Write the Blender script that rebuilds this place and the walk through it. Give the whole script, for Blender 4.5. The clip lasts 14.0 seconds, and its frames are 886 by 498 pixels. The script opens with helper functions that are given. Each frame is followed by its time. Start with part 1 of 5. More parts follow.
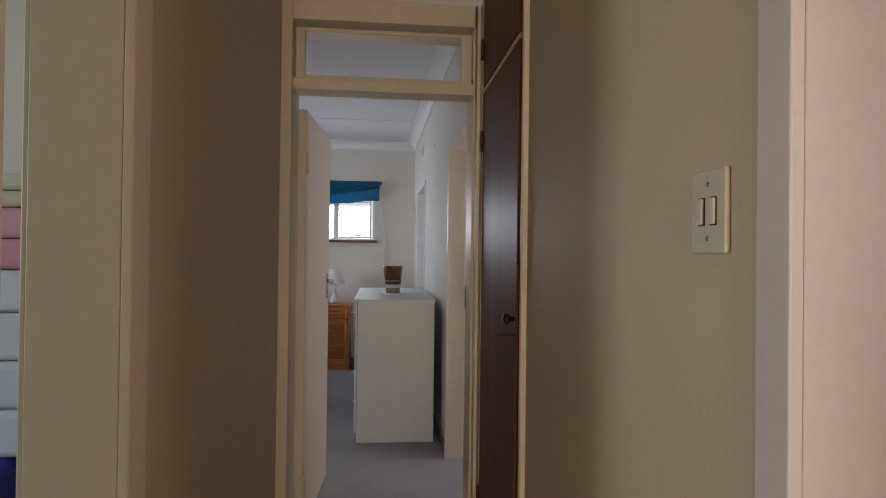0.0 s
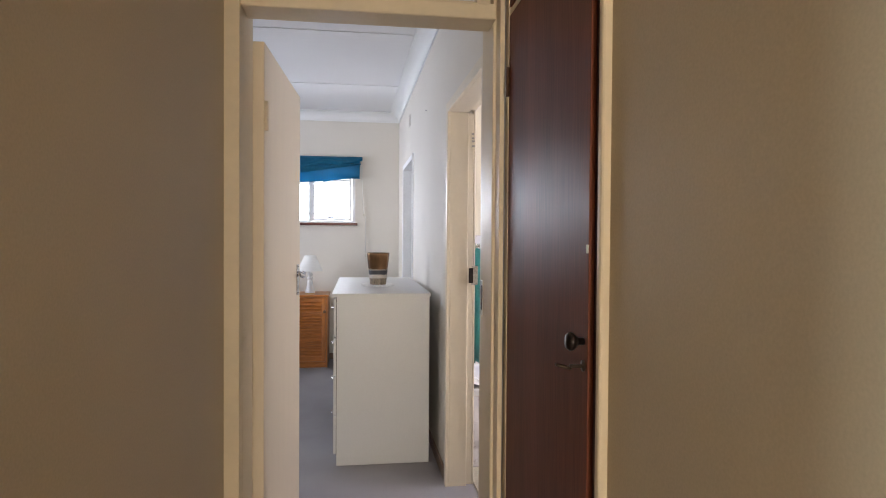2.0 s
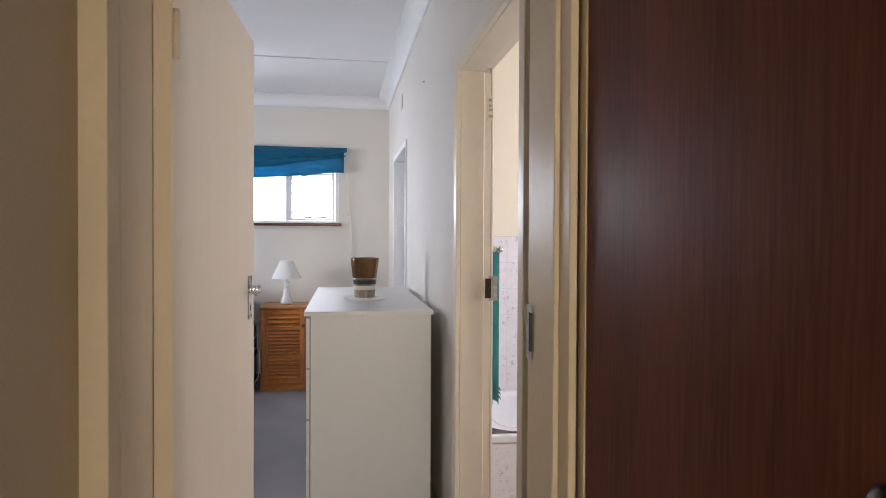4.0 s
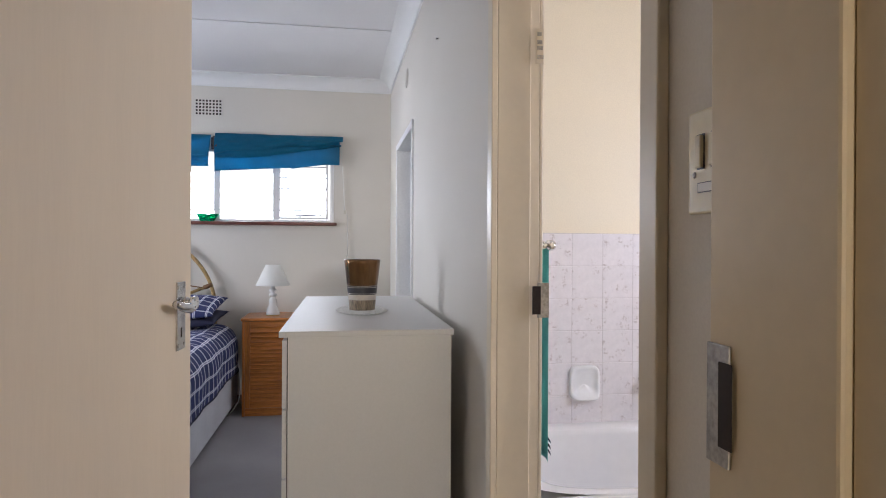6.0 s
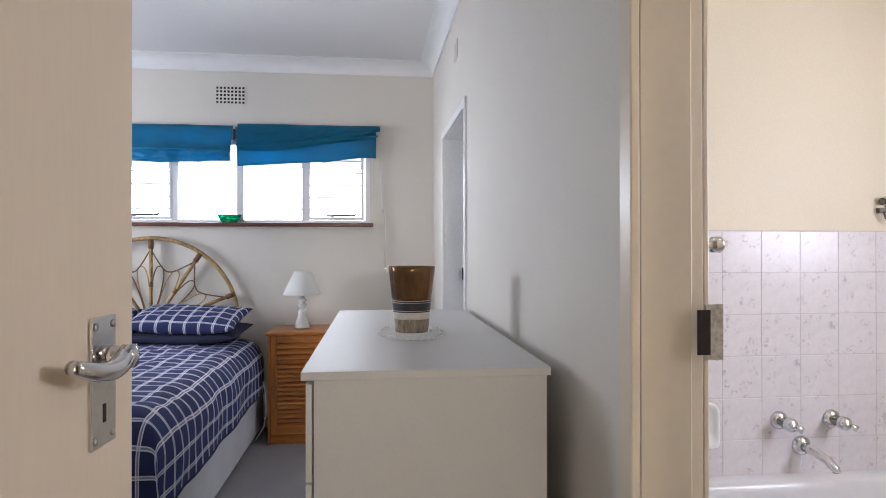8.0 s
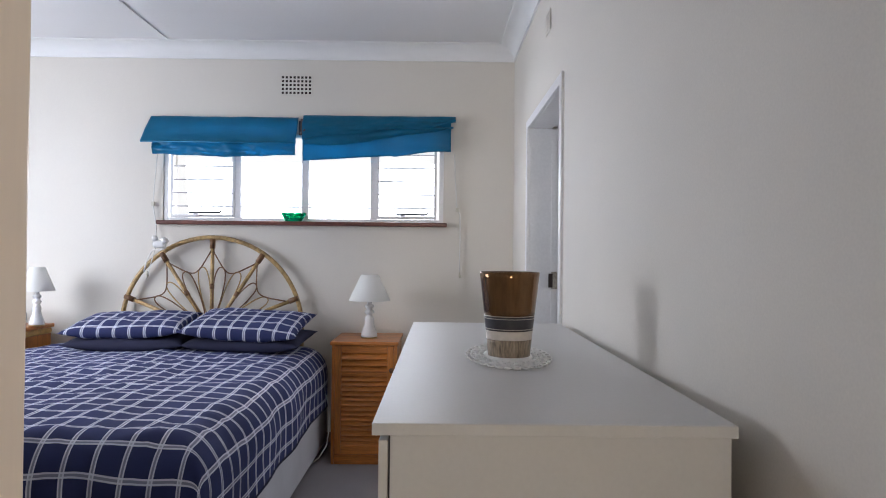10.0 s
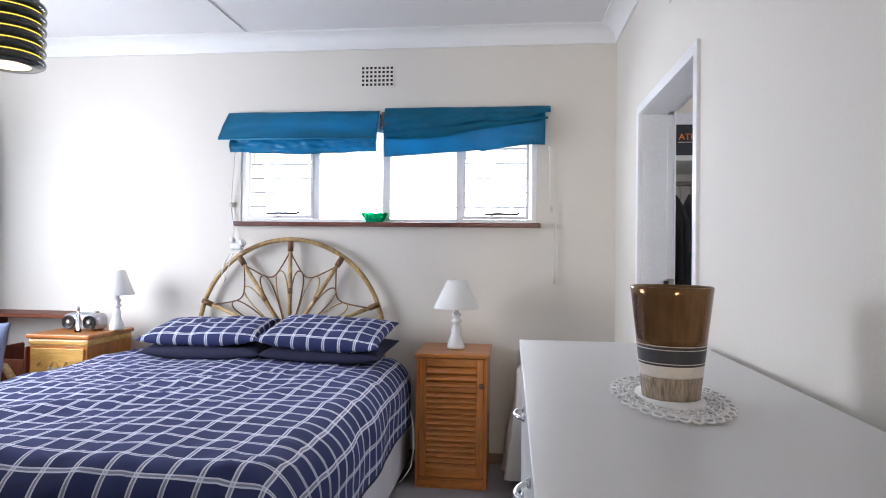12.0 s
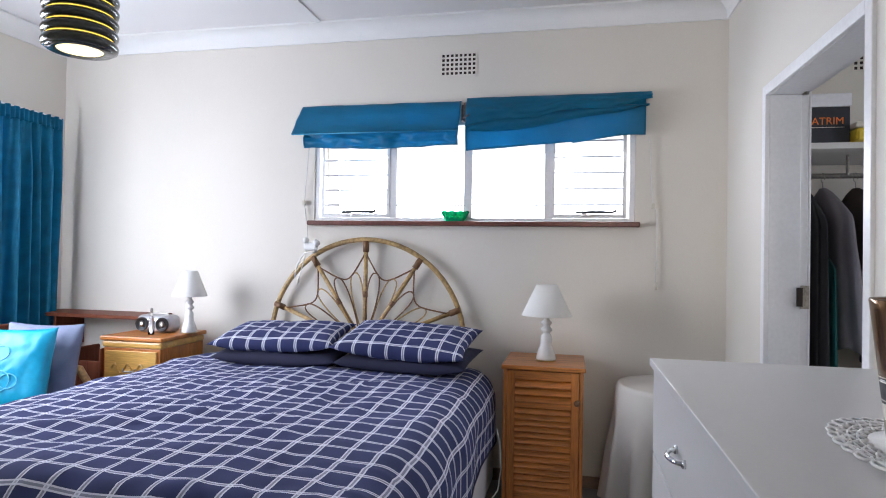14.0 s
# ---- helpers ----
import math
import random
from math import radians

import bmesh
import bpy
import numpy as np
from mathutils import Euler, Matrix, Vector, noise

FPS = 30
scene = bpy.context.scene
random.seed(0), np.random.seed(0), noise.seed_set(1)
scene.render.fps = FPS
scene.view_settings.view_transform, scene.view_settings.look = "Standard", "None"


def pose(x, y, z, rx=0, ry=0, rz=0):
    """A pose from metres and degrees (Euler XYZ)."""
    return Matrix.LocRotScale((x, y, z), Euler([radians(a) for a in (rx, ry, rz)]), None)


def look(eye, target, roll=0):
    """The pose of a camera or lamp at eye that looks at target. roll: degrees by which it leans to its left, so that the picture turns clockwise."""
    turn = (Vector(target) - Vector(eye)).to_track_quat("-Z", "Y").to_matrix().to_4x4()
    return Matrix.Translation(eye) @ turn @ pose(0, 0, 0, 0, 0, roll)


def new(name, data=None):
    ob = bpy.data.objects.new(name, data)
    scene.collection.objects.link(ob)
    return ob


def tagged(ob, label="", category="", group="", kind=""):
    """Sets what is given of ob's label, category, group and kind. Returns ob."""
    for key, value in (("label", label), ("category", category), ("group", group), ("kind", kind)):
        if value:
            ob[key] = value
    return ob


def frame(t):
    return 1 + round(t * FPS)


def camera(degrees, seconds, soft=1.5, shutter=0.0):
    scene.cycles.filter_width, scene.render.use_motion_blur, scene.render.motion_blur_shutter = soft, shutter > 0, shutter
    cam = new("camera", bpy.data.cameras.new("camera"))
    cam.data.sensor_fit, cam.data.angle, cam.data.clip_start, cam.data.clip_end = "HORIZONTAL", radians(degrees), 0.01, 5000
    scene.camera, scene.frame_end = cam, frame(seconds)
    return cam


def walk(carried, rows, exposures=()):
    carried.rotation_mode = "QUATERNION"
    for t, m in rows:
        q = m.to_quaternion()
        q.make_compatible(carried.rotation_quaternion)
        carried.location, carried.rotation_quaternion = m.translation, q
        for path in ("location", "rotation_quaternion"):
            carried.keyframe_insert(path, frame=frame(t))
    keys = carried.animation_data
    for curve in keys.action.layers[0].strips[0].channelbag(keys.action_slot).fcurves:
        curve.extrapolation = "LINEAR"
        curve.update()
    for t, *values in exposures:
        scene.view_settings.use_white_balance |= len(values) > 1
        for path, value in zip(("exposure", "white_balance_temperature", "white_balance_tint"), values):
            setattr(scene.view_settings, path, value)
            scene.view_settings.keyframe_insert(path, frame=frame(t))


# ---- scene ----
cam = camera(71.8, 14.0, soft=1.0)
PATH = [
    (0, (-0.138, 0.76, 1.333), (0.07, 2.749, 1.351), 0.7),
    (0.5, (-0.142, 0.917, 1.334), (0.083, 2.905, 1.359), 0.9),
    (1, (-0.125, 1.114, 1.325), (0.109, 3.1, 1.358), 0.6),
    (1.5, (-0.142, 1.328, 1.336), (0.108, 3.312, 1.357), 0.6),
    (2, (-0.164, 1.503, 1.34), (0.113, 3.484, 1.303), 0.4),
    (2.5, (-0.155, 1.677, 1.333), (0.138, 3.655, 1.296), 0.5),
    (3, (-0.14, 1.885, 1.338), (0.161, 3.861, 1.303), 0.4),
    (5.5, (-0.116, 2.901, 1.294), (0.212, 4.874, 1.286), 0.3),
    (6, (-0.101, 3.054, 1.285), (0.218, 5.029, 1.282), 0.3),
    (6.5, (-0.106, 3.233, 1.283), (0.2, 5.21, 1.284), 0.3),
    (7, (-0.116, 3.411, 1.292), (0.168, 5.39, 1.294), 0.1),
    (9.5, (-0.181, 4.028, 1.265), (-0.116, 6.026, 1.285), 0.4),
    (10, (-0.204, 4.136, 1.275), (-0.197, 6.136, 1.296), 0.6),
    (10.5, (-0.241, 4.23, 1.284), (-0.294, 6.229, 1.304), 0.6),
    (11, (-0.263, 4.337, 1.279), (-0.379, 6.333, 1.304), 0.7),
    (11.5, (-0.316, 4.414, 1.284), (-0.48, 6.407, 1.307), 0.7),
    (12, (-0.339, 4.489, 1.288), (-0.562, 6.476, 1.31), 0.7),
    (12.5, (-0.368, 4.555, 1.281), (-0.649, 6.535, 1.306), 0.7),
    (13, (-0.417, 4.618, 1.274), (-0.747, 6.59, 1.301), 0.9),
    (13.5, (-0.471, 4.684, 1.274), (-0.843, 6.649, 1.301), 0.9),
    (14, (-0.525, 4.759, 1.282), (-0.94, 6.715, 1.309), 1.0),
]
EXPOSURES = [(0, -1.02), (1.5, -0.24), (2.5, 0.08), (3, 0.0), (5.5, -0.22), (6, -0.30), (7, -0.18), (9.5, -0.54), (10, -0.48), (11.5, -0.04), (12.5, -0.08), (14, -0.28)]
walk(cam, [(t, look(eye, target, roll)) for t, eye, target, roll in PATH], EXPOSURES)

# ---- world, daylight, large lights ----
world = bpy.data.worlds.new("world")
scene.world = world
world.use_nodes = True
_nt = world.node_tree
_sky = _nt.nodes.new("ShaderNodeTexSky")
_sky.sky_type, _sky.sun_disc = "NISHITA", False
_sky.sun_elevation, _sky.sun_rotation = radians(48), radians(250)
_nt.links.new(_sky.outputs["Color"], _nt.nodes["Background"].inputs["Color"])
_nt.nodes["Background"].inputs["Strength"].default_value = 0.12


def lamp(name, kind, m, energy, color, **kw):
    data = bpy.data.lights.new(name, kind)
    data.energy, data.color = energy, color
    for k, v in kw.items():
        if k == "size":
            data.shape, data.size, data.size_y = "RECTANGLE", v[0], v[1]
        elif k == "angle":
            data.angle = v
        elif k == "radius":
            data.shadow_soft_size = v
    ob = new(name, data)
    ob.matrix_world = m
    return ob


DAY = (0.82, 0.87, 1.0)
lamp("sun", "SUN", look((-6, 2, 9), (0, 5, 0)), 1.2, (1.0, 0.96, 0.9), angle=radians(12))
lamp("window_light_west", "AREA", look((-4.12, 6.75, 1.55), (-2.75, 8.3, 0.9)), 124, DAY, size=(1.6, 1.15))
# warm fill added behind the camera to brighten the hallway; its source is unseen
lamp("window_light_hallway", "AREA", look((-0.03, -2.6, 1.3), (-0.1, 3.0, 1.3)), 126, (1.0, 0.90, 0.77), size=(0.7, 1.8))
lamp("window_light_north", "AREA", look((-1.14, 8.56, 1.72), (-1.14, 5.0, 1.1)), 32, DAY, size=(1.8, 0.42))
lamp("window_light_bathroom", "AREA", look((2.36, 4.5, 1.6), (1.0, 4.95, 1.3)), 40, (0.78, 0.80, 1.0), size=(0.8, 0.8))
# fill added inside the closet to lift its walls; no window is known there
lamp("window_light_closet", "AREA", look((1.98, 7.0, 1.7), (0.5, 7.2, 1.4)), 16, DAY, size=(0.6, 0.8))
lamp("window_light_guest_room", "AREA", look((-3.4, 1.25, 1.6), (0, 1.5, 1.2)), 54, (0.82, 0.92, 0.98), size=(0.7, 1.1))
lamp("window_light_study", "AREA", look((2.5, 0.2, 1.6), (0.3, 1.2, 1.2)), 38, (1.0, 0.87, 0.90), size=(1.2, 1.1))


# ---- materials ----
def rgb(h):
    v = [int(h[i:i + 2], 16) / 255 for i in (0, 2, 4)]
    return tuple(c / 12.92 if c <= 0.04045 else ((c + 0.055) / 1.055) ** 2.4 for c in v)


def mat(name, color, rough=0.6, metal=0.0, vary=0.06, scale=3.0, fine=60.0, bump=0.1, dist=0.002, color2=None, spec=0.5, stretch=None, coat=0.0):
    """A principled surface with broad stains, fine grain and relief, in object space."""
    m = bpy.data.materials.new(name)
    m.use_nodes = True
    nt = m.node_tree
    N, L = nt.nodes, nt.links
    p = N["Principled BSDF"]
    p.inputs["Roughness"].default_value, p.inputs["Metallic"].default_value = rough, metal
    p.inputs["Specular IOR Level"].default_value = spec
    p.inputs["Coat Weight"].default_value = coat
    tc = N.new("ShaderNodeTexCoord")
    src = tc.outputs["Object"]
    if stretch:
        mp = N.new("ShaderNodeMapping")
        mp.inputs["Scale"].default_value = stretch
        L.new(src, mp.inputs["Vector"])
        src = mp.outputs["Vector"]
    a, b = N.new("ShaderNodeTexNoise"), N.new("ShaderNodeTexNoise")
    for n, sc, det in ((a, scale, 4), (b, fine, 5)):
        n.inputs["Scale"].default_value, n.inputs["Detail"].default_value = sc, det
        L.new(src, n.inputs["Vector"])
    mx = N.new("ShaderNodeMath")
    mx.operation = "MULTIPLY_ADD"
    mx.inputs[1].default_value = 0.5
    L.new(b.outputs["Fac"], mx.inputs[0])
    hf = N.new("ShaderNodeMath")
    hf.operation = "MULTIPLY"
    hf.inputs[1].default_value = 0.5
    L.new(a.outputs["Fac"], hf.inputs[0])
    L.new(hf.outputs[0], mx.inputs[2])
    ramp = N.new("ShaderNodeValToRGB")
    c2 = color2 or tuple(c * (1 - 2.2 * vary) for c in color)
    c1 = color if color2 else tuple(min(1, c * (1 + vary)) for c in color)
    ramp.color_ramp.elements[0].position, ramp.color_ramp.elements[1].position = 0.36, 0.64
    ramp.color_ramp.elements[0].color, ramp.color_ramp.elements[1].color = (*c2, 1), (*c1, 1)
    L.new(mx.outputs[0], ramp.inputs["Fac"])
    L.new(ramp.outputs["Color"], p.inputs["Base Color"])
    if bump:
        bp = N.new("ShaderNodeBump")
        bp.inputs["Strength"].default_value, bp.inputs["Distance"].default_value = bump, dist
        L.new(b.outputs["Fac"], bp.inputs["Height"])
        L.new(bp.outputs["Normal"], p.inputs["Normal"])
    return m


def uv_plaid(name, base, line, period=0.093):
    """Woven navy cotton with pairs of pale stripes both ways; the UVs are metres of cloth."""
    m = mat(name, base, 0.85, fine=900, scale=5, bump=0.15, vary=0.12)
    nt = m.node_tree
    N, L = nt.nodes, nt.links
    p = N["Principled BSDF"]
    p.inputs["Specular IOR Level"].default_value = 0.2
    p.inputs["Sheen Weight"].default_value, p.inputs["Sheen Roughness"].default_value = 0.06, 0.45
    p.inputs["Sheen Tint"].default_value = (0.45, 0.50, 1.0, 1)
    uv = N.new("ShaderNodeUVMap")
    sep = N.new("ShaderNodeSeparateXYZ")
    L.new(uv.outputs["UV"], sep.inputs[0])

    def math_node(op, a, b=None, c=None):
        n = N.new("ShaderNodeMath")
        n.operation = op
        for i, v in enumerate((a, b, c)):
            if v is None:
                continue
            if isinstance(v, (int, float)):
                n.inputs[i].default_value = v
            else:
                L.new(v, n.inputs[i])
        return n.outputs[0]

    masks = []
    for ax in (0, 1):
        t = math_node("FRACT", math_node("DIVIDE", sep.outputs[ax], period))
        d = math_node("ABSOLUTE", math_node("SUBTRACT", math_node("ABSOLUTE", math_node("SUBTRACT", t, 0.5)), 0.062))
        masks.append(math_node("ADD", math_node("MULTIPLY", math_node("LESS_THAN", d, 0.026), 0.82), math_node("MULTIPLY", math_node("LESS_THAN", math_node("ABSOLUTE", math_node("SUBTRACT", t, 0.5)), 0.036), 0.30)))
    tot = math_node("ADD", masks[0], masks[1])
    tot = math_node("MINIMUM", tot, 0.92)
    mix = N.new("ShaderNodeMix")
    mix.data_type = "RGBA"
    L.new(tot, mix.inputs["Factor"])
    old = p.inputs["Base Color"].links[0].from_socket
    L.new(old, mix.inputs["A"])
    mix.inputs["B"].default_value = (*line, 1)
    L.new(mix.outputs["Result"], p.inputs["Base Color"])
    return m


def glass(name, color=(1, 1, 1), rough=0.0, ior=1.45):
    m = bpy.data.materials.new(name)
    m.use_nodes = True
    p = m.node_tree.nodes["Principled BSDF"]
    p.inputs["Base Color"].default_value = (*color, 1)
    p.inputs["Transmission Weight"].default_value, p.inputs["Roughness"].default_value, p.inputs["IOR"].default_value = 1.0, rough, ior
    return m


def glow(name, color, strength):
    m = bpy.data.materials.new(name)
    m.use_nodes = True
    N, L = m.node_tree.nodes, m.node_tree.links
    e = N.new("ShaderNodeEmission")
    e.inputs["Color"].default_value, e.inputs["Strength"].default_value = (*color, 1), strength
    L.new(e.outputs[0], N["Material Output"].inputs["Surface"])
    return m


M_WALL = mat("wall_paint", (0.73, 0.69, 0.625), 0.75, vary=0.025, scale=1.2, fine=220, bump=0.06, dist=0.001)
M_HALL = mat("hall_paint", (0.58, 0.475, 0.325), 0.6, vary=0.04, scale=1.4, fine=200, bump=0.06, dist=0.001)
M_BATH = mat("bathroom_paint", (0.82, 0.735, 0.56), 0.55, vary=0.03, scale=1.2, fine=180, bump=0.05, dist=0.001)
M_CEIL = mat("ceiling_paint", (0.80, 0.79, 0.79), 0.85, vary=0.02, scale=1.0, fine=150, bump=0.08, dist=0.001)
M_CORNICE = mat("cornice_plaster", (0.84, 0.84, 0.83), 0.7, vary=0.02, fine=150, bump=0.05, dist=0.001)
M_CARPET = mat("carpet_pile", (0.36, 0.34, 0.35), 0.95, vary=0.06, scale=2.5, fine=420, bump=0.6, dist=0.004, spec=0.1)
M_FRAME = mat("cream_gloss_paint", (0.68, 0.57, 0.40), 0.45, vary=0.018, spec=0.35, scale=4, fine=45, bump=0.10, dist=0.001)
M_FRAMEW = mat("white_gloss_paint", (0.82, 0.82, 0.83), 0.35, vary=0.03, scale=4, fine=60, bump=0.06, dist=0.001)
M_DOOR = mat("cream_door_paint", (0.66, 0.55, 0.40), 0.45, vary=0.014, scale=2.5, fine=30, bump=0.08, dist=0.001, stretch=(6, 6, 0.6))
M_TEAK = mat("dark_varnished_veneer", (0.16, 0.052, 0.030), 0.44, spec=0.07, vary=0.16, scale=1.6, fine=22, bump=0.03, dist=0.001, stretch=(7, 7, 0.3), coat=0.0)
M_TEAKD = mat("dark_stained_edge", (0.05, 0.016, 0.010), 0.4, vary=0.2, scale=3, fine=40, stretch=(8, 8, 0.5))
M_PINE = mat("honey_pine", (0.55, 0.190, 0.036), 0.36, vary=0.2, scale=3.0, fine=22, bump=0.08, dist=0.001, stretch=(10, 10, 0.7), coat=0.2)
M_PINEX = mat("honey_pine_cross_grain", (0.55, 0.190, 0.036), 0.36, vary=0.2, scale=3.0, fine=22, bump=0.08, dist=0.001, stretch=(0.7, 10, 10), coat=0.2)
M_PINEY = mat("pale_pine", (0.70, 0.40, 0.10), 0.38, vary=0.15, scale=3.0, fine=22, bump=0.08, dist=0.001, stretch=(0.7, 10, 10), coat=0.2)
M_WHITE = mat("white_melamine", (0.64, 0.635, 0.63), 0.38, vary=0.015, scale=2, fine=120, bump=0.03, dist=0.0005)
M_CHROME = mat("chrome", (0.72, 0.72, 0.73), 0.14, 1.0, vary=0.04, fine=80, bump=0.02, dist=0.0005)
M_STEEL = mat("worn_steel", (0.45, 0.43, 0.40), 0.38, 1.0, vary=0.2, fine=120, bump=0.08, dist=0.0005)
M_DARK = mat("dark_void", (0.03, 0.018, 0.014), 0.8, vary=0.2)
M_BLACK = mat("black_plastic", (0.02, 0.02, 0.022), 0.4, vary=0.1)
M_SILL = mat("red_brown_sill_tile", (0.17, 0.060, 0.045), 0.35, vary=0.2, scale=8, fine=90, bump=0.1, dist=0.001)
M_SKIRT = mat("brown_skirting", (0.25, 0.17, 0.13), 0.5, vary=0.15, stretch=(1, 1, 8))
M_CERAMIC = mat("white_ceramic", (0.80, 0.80, 0.79), 0.22, vary=0.02, fine=40, bump=0.02, dist=0.0005)
M_ENAMEL = mat("bath_enamel", (0.82, 0.81, 0.80), 0.12, vary=0.015, fine=20, bump=0.0)
M_SHADE = mat("white_lamp_shade", (0.80, 0.79, 0.76), 0.85, vary=0.03, fine=300, bump=0.1, dist=0.0005)
M_BLUE = mat("turquoise_blue_satin", (0.008, 0.215, 0.390), 0.42, vary=0.10, scale=6, fine=300, bump=0.2, dist=0.001)
_n = M_BLUE.node_tree
_tc, _mp, _ns, _bp = (_n.nodes.new(k) for k in ("ShaderNodeTexCoord", "ShaderNodeMapping", "ShaderNodeTexNoise", "ShaderNodeBump"))
_mp.inputs["Scale"].default_value, _mp.inputs["Rotation"].default_value = (1.6, 1.6, 5.5), (0, 0.35, 0)
_ns.inputs["Scale"].default_value, _ns.inputs["Detail"].default_value, _ns.inputs["Distortion"].default_value = 2.2, 3, 0.6
_bp.inputs["Strength"].default_value, _bp.inputs["Distance"].default_value = 0.45, 0.010
_n.links.new(_tc.outputs["Object"], _mp.inputs["Vector"])
_n.links.new(_mp.outputs["Vector"], _ns.inputs["Vector"])
_n.links.new(_ns.outputs["Fac"], _bp.inputs["Height"])
_n.links.new(_bp.outputs["Normal"], _n.nodes["Principled BSDF"].inputs["Normal"])
M_CURT = mat("turquoise_blue_curtain", (0.014, 0.32, 0.55), 0.6, vary=0.14, scale=14, fine=300, bump=0.2, dist=0.001)
M_PLAID = uv_plaid("navy_plaid_cotton", (0.038, 0.047, 0.135), (0.82, 0.84, 0.94))
M_NAVY = mat("plain_navy_cotton", (0.020, 0.021, 0.055), 0.88, vary=0.12, fine=700, bump=0.2, dist=0.001)
M_DIVAN = mat("white_valance_cotton", (0.66, 0.66, 0.69), 0.9, vary=0.05, scale=5, fine=500, bump=0.2, dist=0.001)
M_RATTAN = mat("varnished_cane", (0.50, 0.33, 0.14), 0.38, vary=0.25, scale=10, fine=60, bump=0.15, dist=0.001)
M_RATTAND = mat("dark_cane_binding", (0.20, 0.095, 0.04), 0.45, vary=0.2, scale=20, fine=160, bump=0.3, dist=0.001)
M_CORD = mat("white_cord", (0.75, 0.74, 0.71), 0.7, vary=0.04)
M_SWITCH = mat("ivory_plastic", (0.72, 0.64, 0.44), 0.35, vary=0.03, scale=10)
M_SWITCHW = mat("white_plastic", (0.64, 0.60, 0.51), 0.35, vary=0.03, scale=10)
M_CLEAR = glass("window_glass")
M_SKYGLOW = glow("bright_overcast_sky", (1.0, 1.0, 1.0), 1.45)


# ---- mesh helpers ----
def thing(name, loc, label, category, group="", rz=0, kind=""):
    ob = new(name)
    ob.matrix_world = pose(*loc, 0, 0, rz)
    return tagged(ob, label, category, group, kind)


def put(name, bm, material, smooth=False):
    me = bpy.data.meshes.new(name)
    bmesh.ops.recalc_face_normals(bm, faces=bm.faces)
    if smooth:
        for f in bm.faces:
            f.smooth = True
    bm.to_mesh(me)
    bm.free()
    me.materials.append(material)
    return new(name, me)


def part(name, bm, material, parent, label="", smooth=False):
    ob = put(name, bm, material, smooth)
    ob.parent = parent
    if label:
        tagged(ob, label)
    return ob


def solid(name, bm, material, label, category="", smooth=False):
    """A piece of the setting."""
    return tagged(put(name, bm, material, smooth), label, category or name.split("_")[0], kind="structure")


def box(x0, x1, y0, y1, z0, z1, bevel=0.0, bm=None, seg=2):
    own = bmesh.new()
    bmesh.ops.create_cube(own, size=1, matrix=Matrix.Translation(((x0 + x1) / 2, (y0 + y1) / 2, (z0 + z1) / 2)) @ Matrix.Diagonal((x1 - x0, y1 - y0, z1 - z0, 1)))
    if bevel:
        bmesh.ops.bevel(own, geom=own.edges[:], offset=bevel, segments=seg, profile=0.5, affect="EDGES")
    if bm is None:
        return own
    join(bm, own)
    return bm


def join(bm, other, m=None):
    """Moves all of other into bm."""
    if m is not None:
        bmesh.ops.transform(other, matrix=m, verts=other.verts)
    vs = {v: bm.verts.new(v.co) for v in other.verts}
    for f in other.faces:
        try:
            g = bm.faces.new([vs[v] for v in f.verts])
            g.smooth = f.smooth
        except ValueError:
            pass
    other.free()
    return bm


def boxes(*rows, bevel=0.0):
    bm = bmesh.new()
    for r in rows:
        box(*r, bevel=bevel, bm=bm)
    return bm


def lathe(profile, seg=32, m=None, caps=True):
    """A turned shape: profile is (radius, height) from bottom to top."""
    bm = bmesh.new()
    rings = []
    for r, z in profile:
        rings.append([bm.verts.new((r * math.cos(2 * math.pi * i / seg), r * math.sin(2 * math.pi * i / seg), z)) for i in range(seg)])
    for a, b in zip(rings, rings[1:]):
        for i in range(seg):
            f = bm.faces.new((a[i], a[(i + 1) % seg], b[(i + 1) % seg], b[i]))
            f.smooth = True
    for ring in (rings[0], rings[-1]) if caps else ():
        bm.faces.new(ring)
    if m is not None:
        bmesh.ops.transform(bm, matrix=m, verts=bm.verts)
    return bm


def tube(points, radius, seg=8, bm=None):
    """A round bar along points; radius may be a number or one per point."""
    bm = bm or bmesh.new()
    pts = [Vector(p) for p in points]
    rr = radius if isinstance(radius, (list, tuple)) else [radius] * len(pts)
    up = Vector((0.13, 0.31, 0.94)).normalized()
    rings = []
    for i, p in enumerate(pts):
        d = (pts[min(i + 1, len(pts) - 1)] - pts[max(i - 1, 0)]).normalized()
        a = d.cross(up)
        if a.length < 0.05:
            a = d.cross(Vector((1, 0, 0)))
        a.normalize()
        b = d.cross(a).normalized()
        rings.append([bm.verts.new(p + rr[i] * (math.cos(2 * math.pi * k / seg) * a + math.sin(2 * math.pi * k / seg) * b)) for k in range(seg)])
    for a, b in zip(rings, rings[1:]):
        for k in range(seg):
            f = bm.faces.new((a[k], a[(k + 1) % seg], b[(k + 1) % seg], b[k]))
            f.smooth = True
    bm.faces.new(rings[0])
    bm.faces.new(list(reversed(rings[-1])))
    return bm


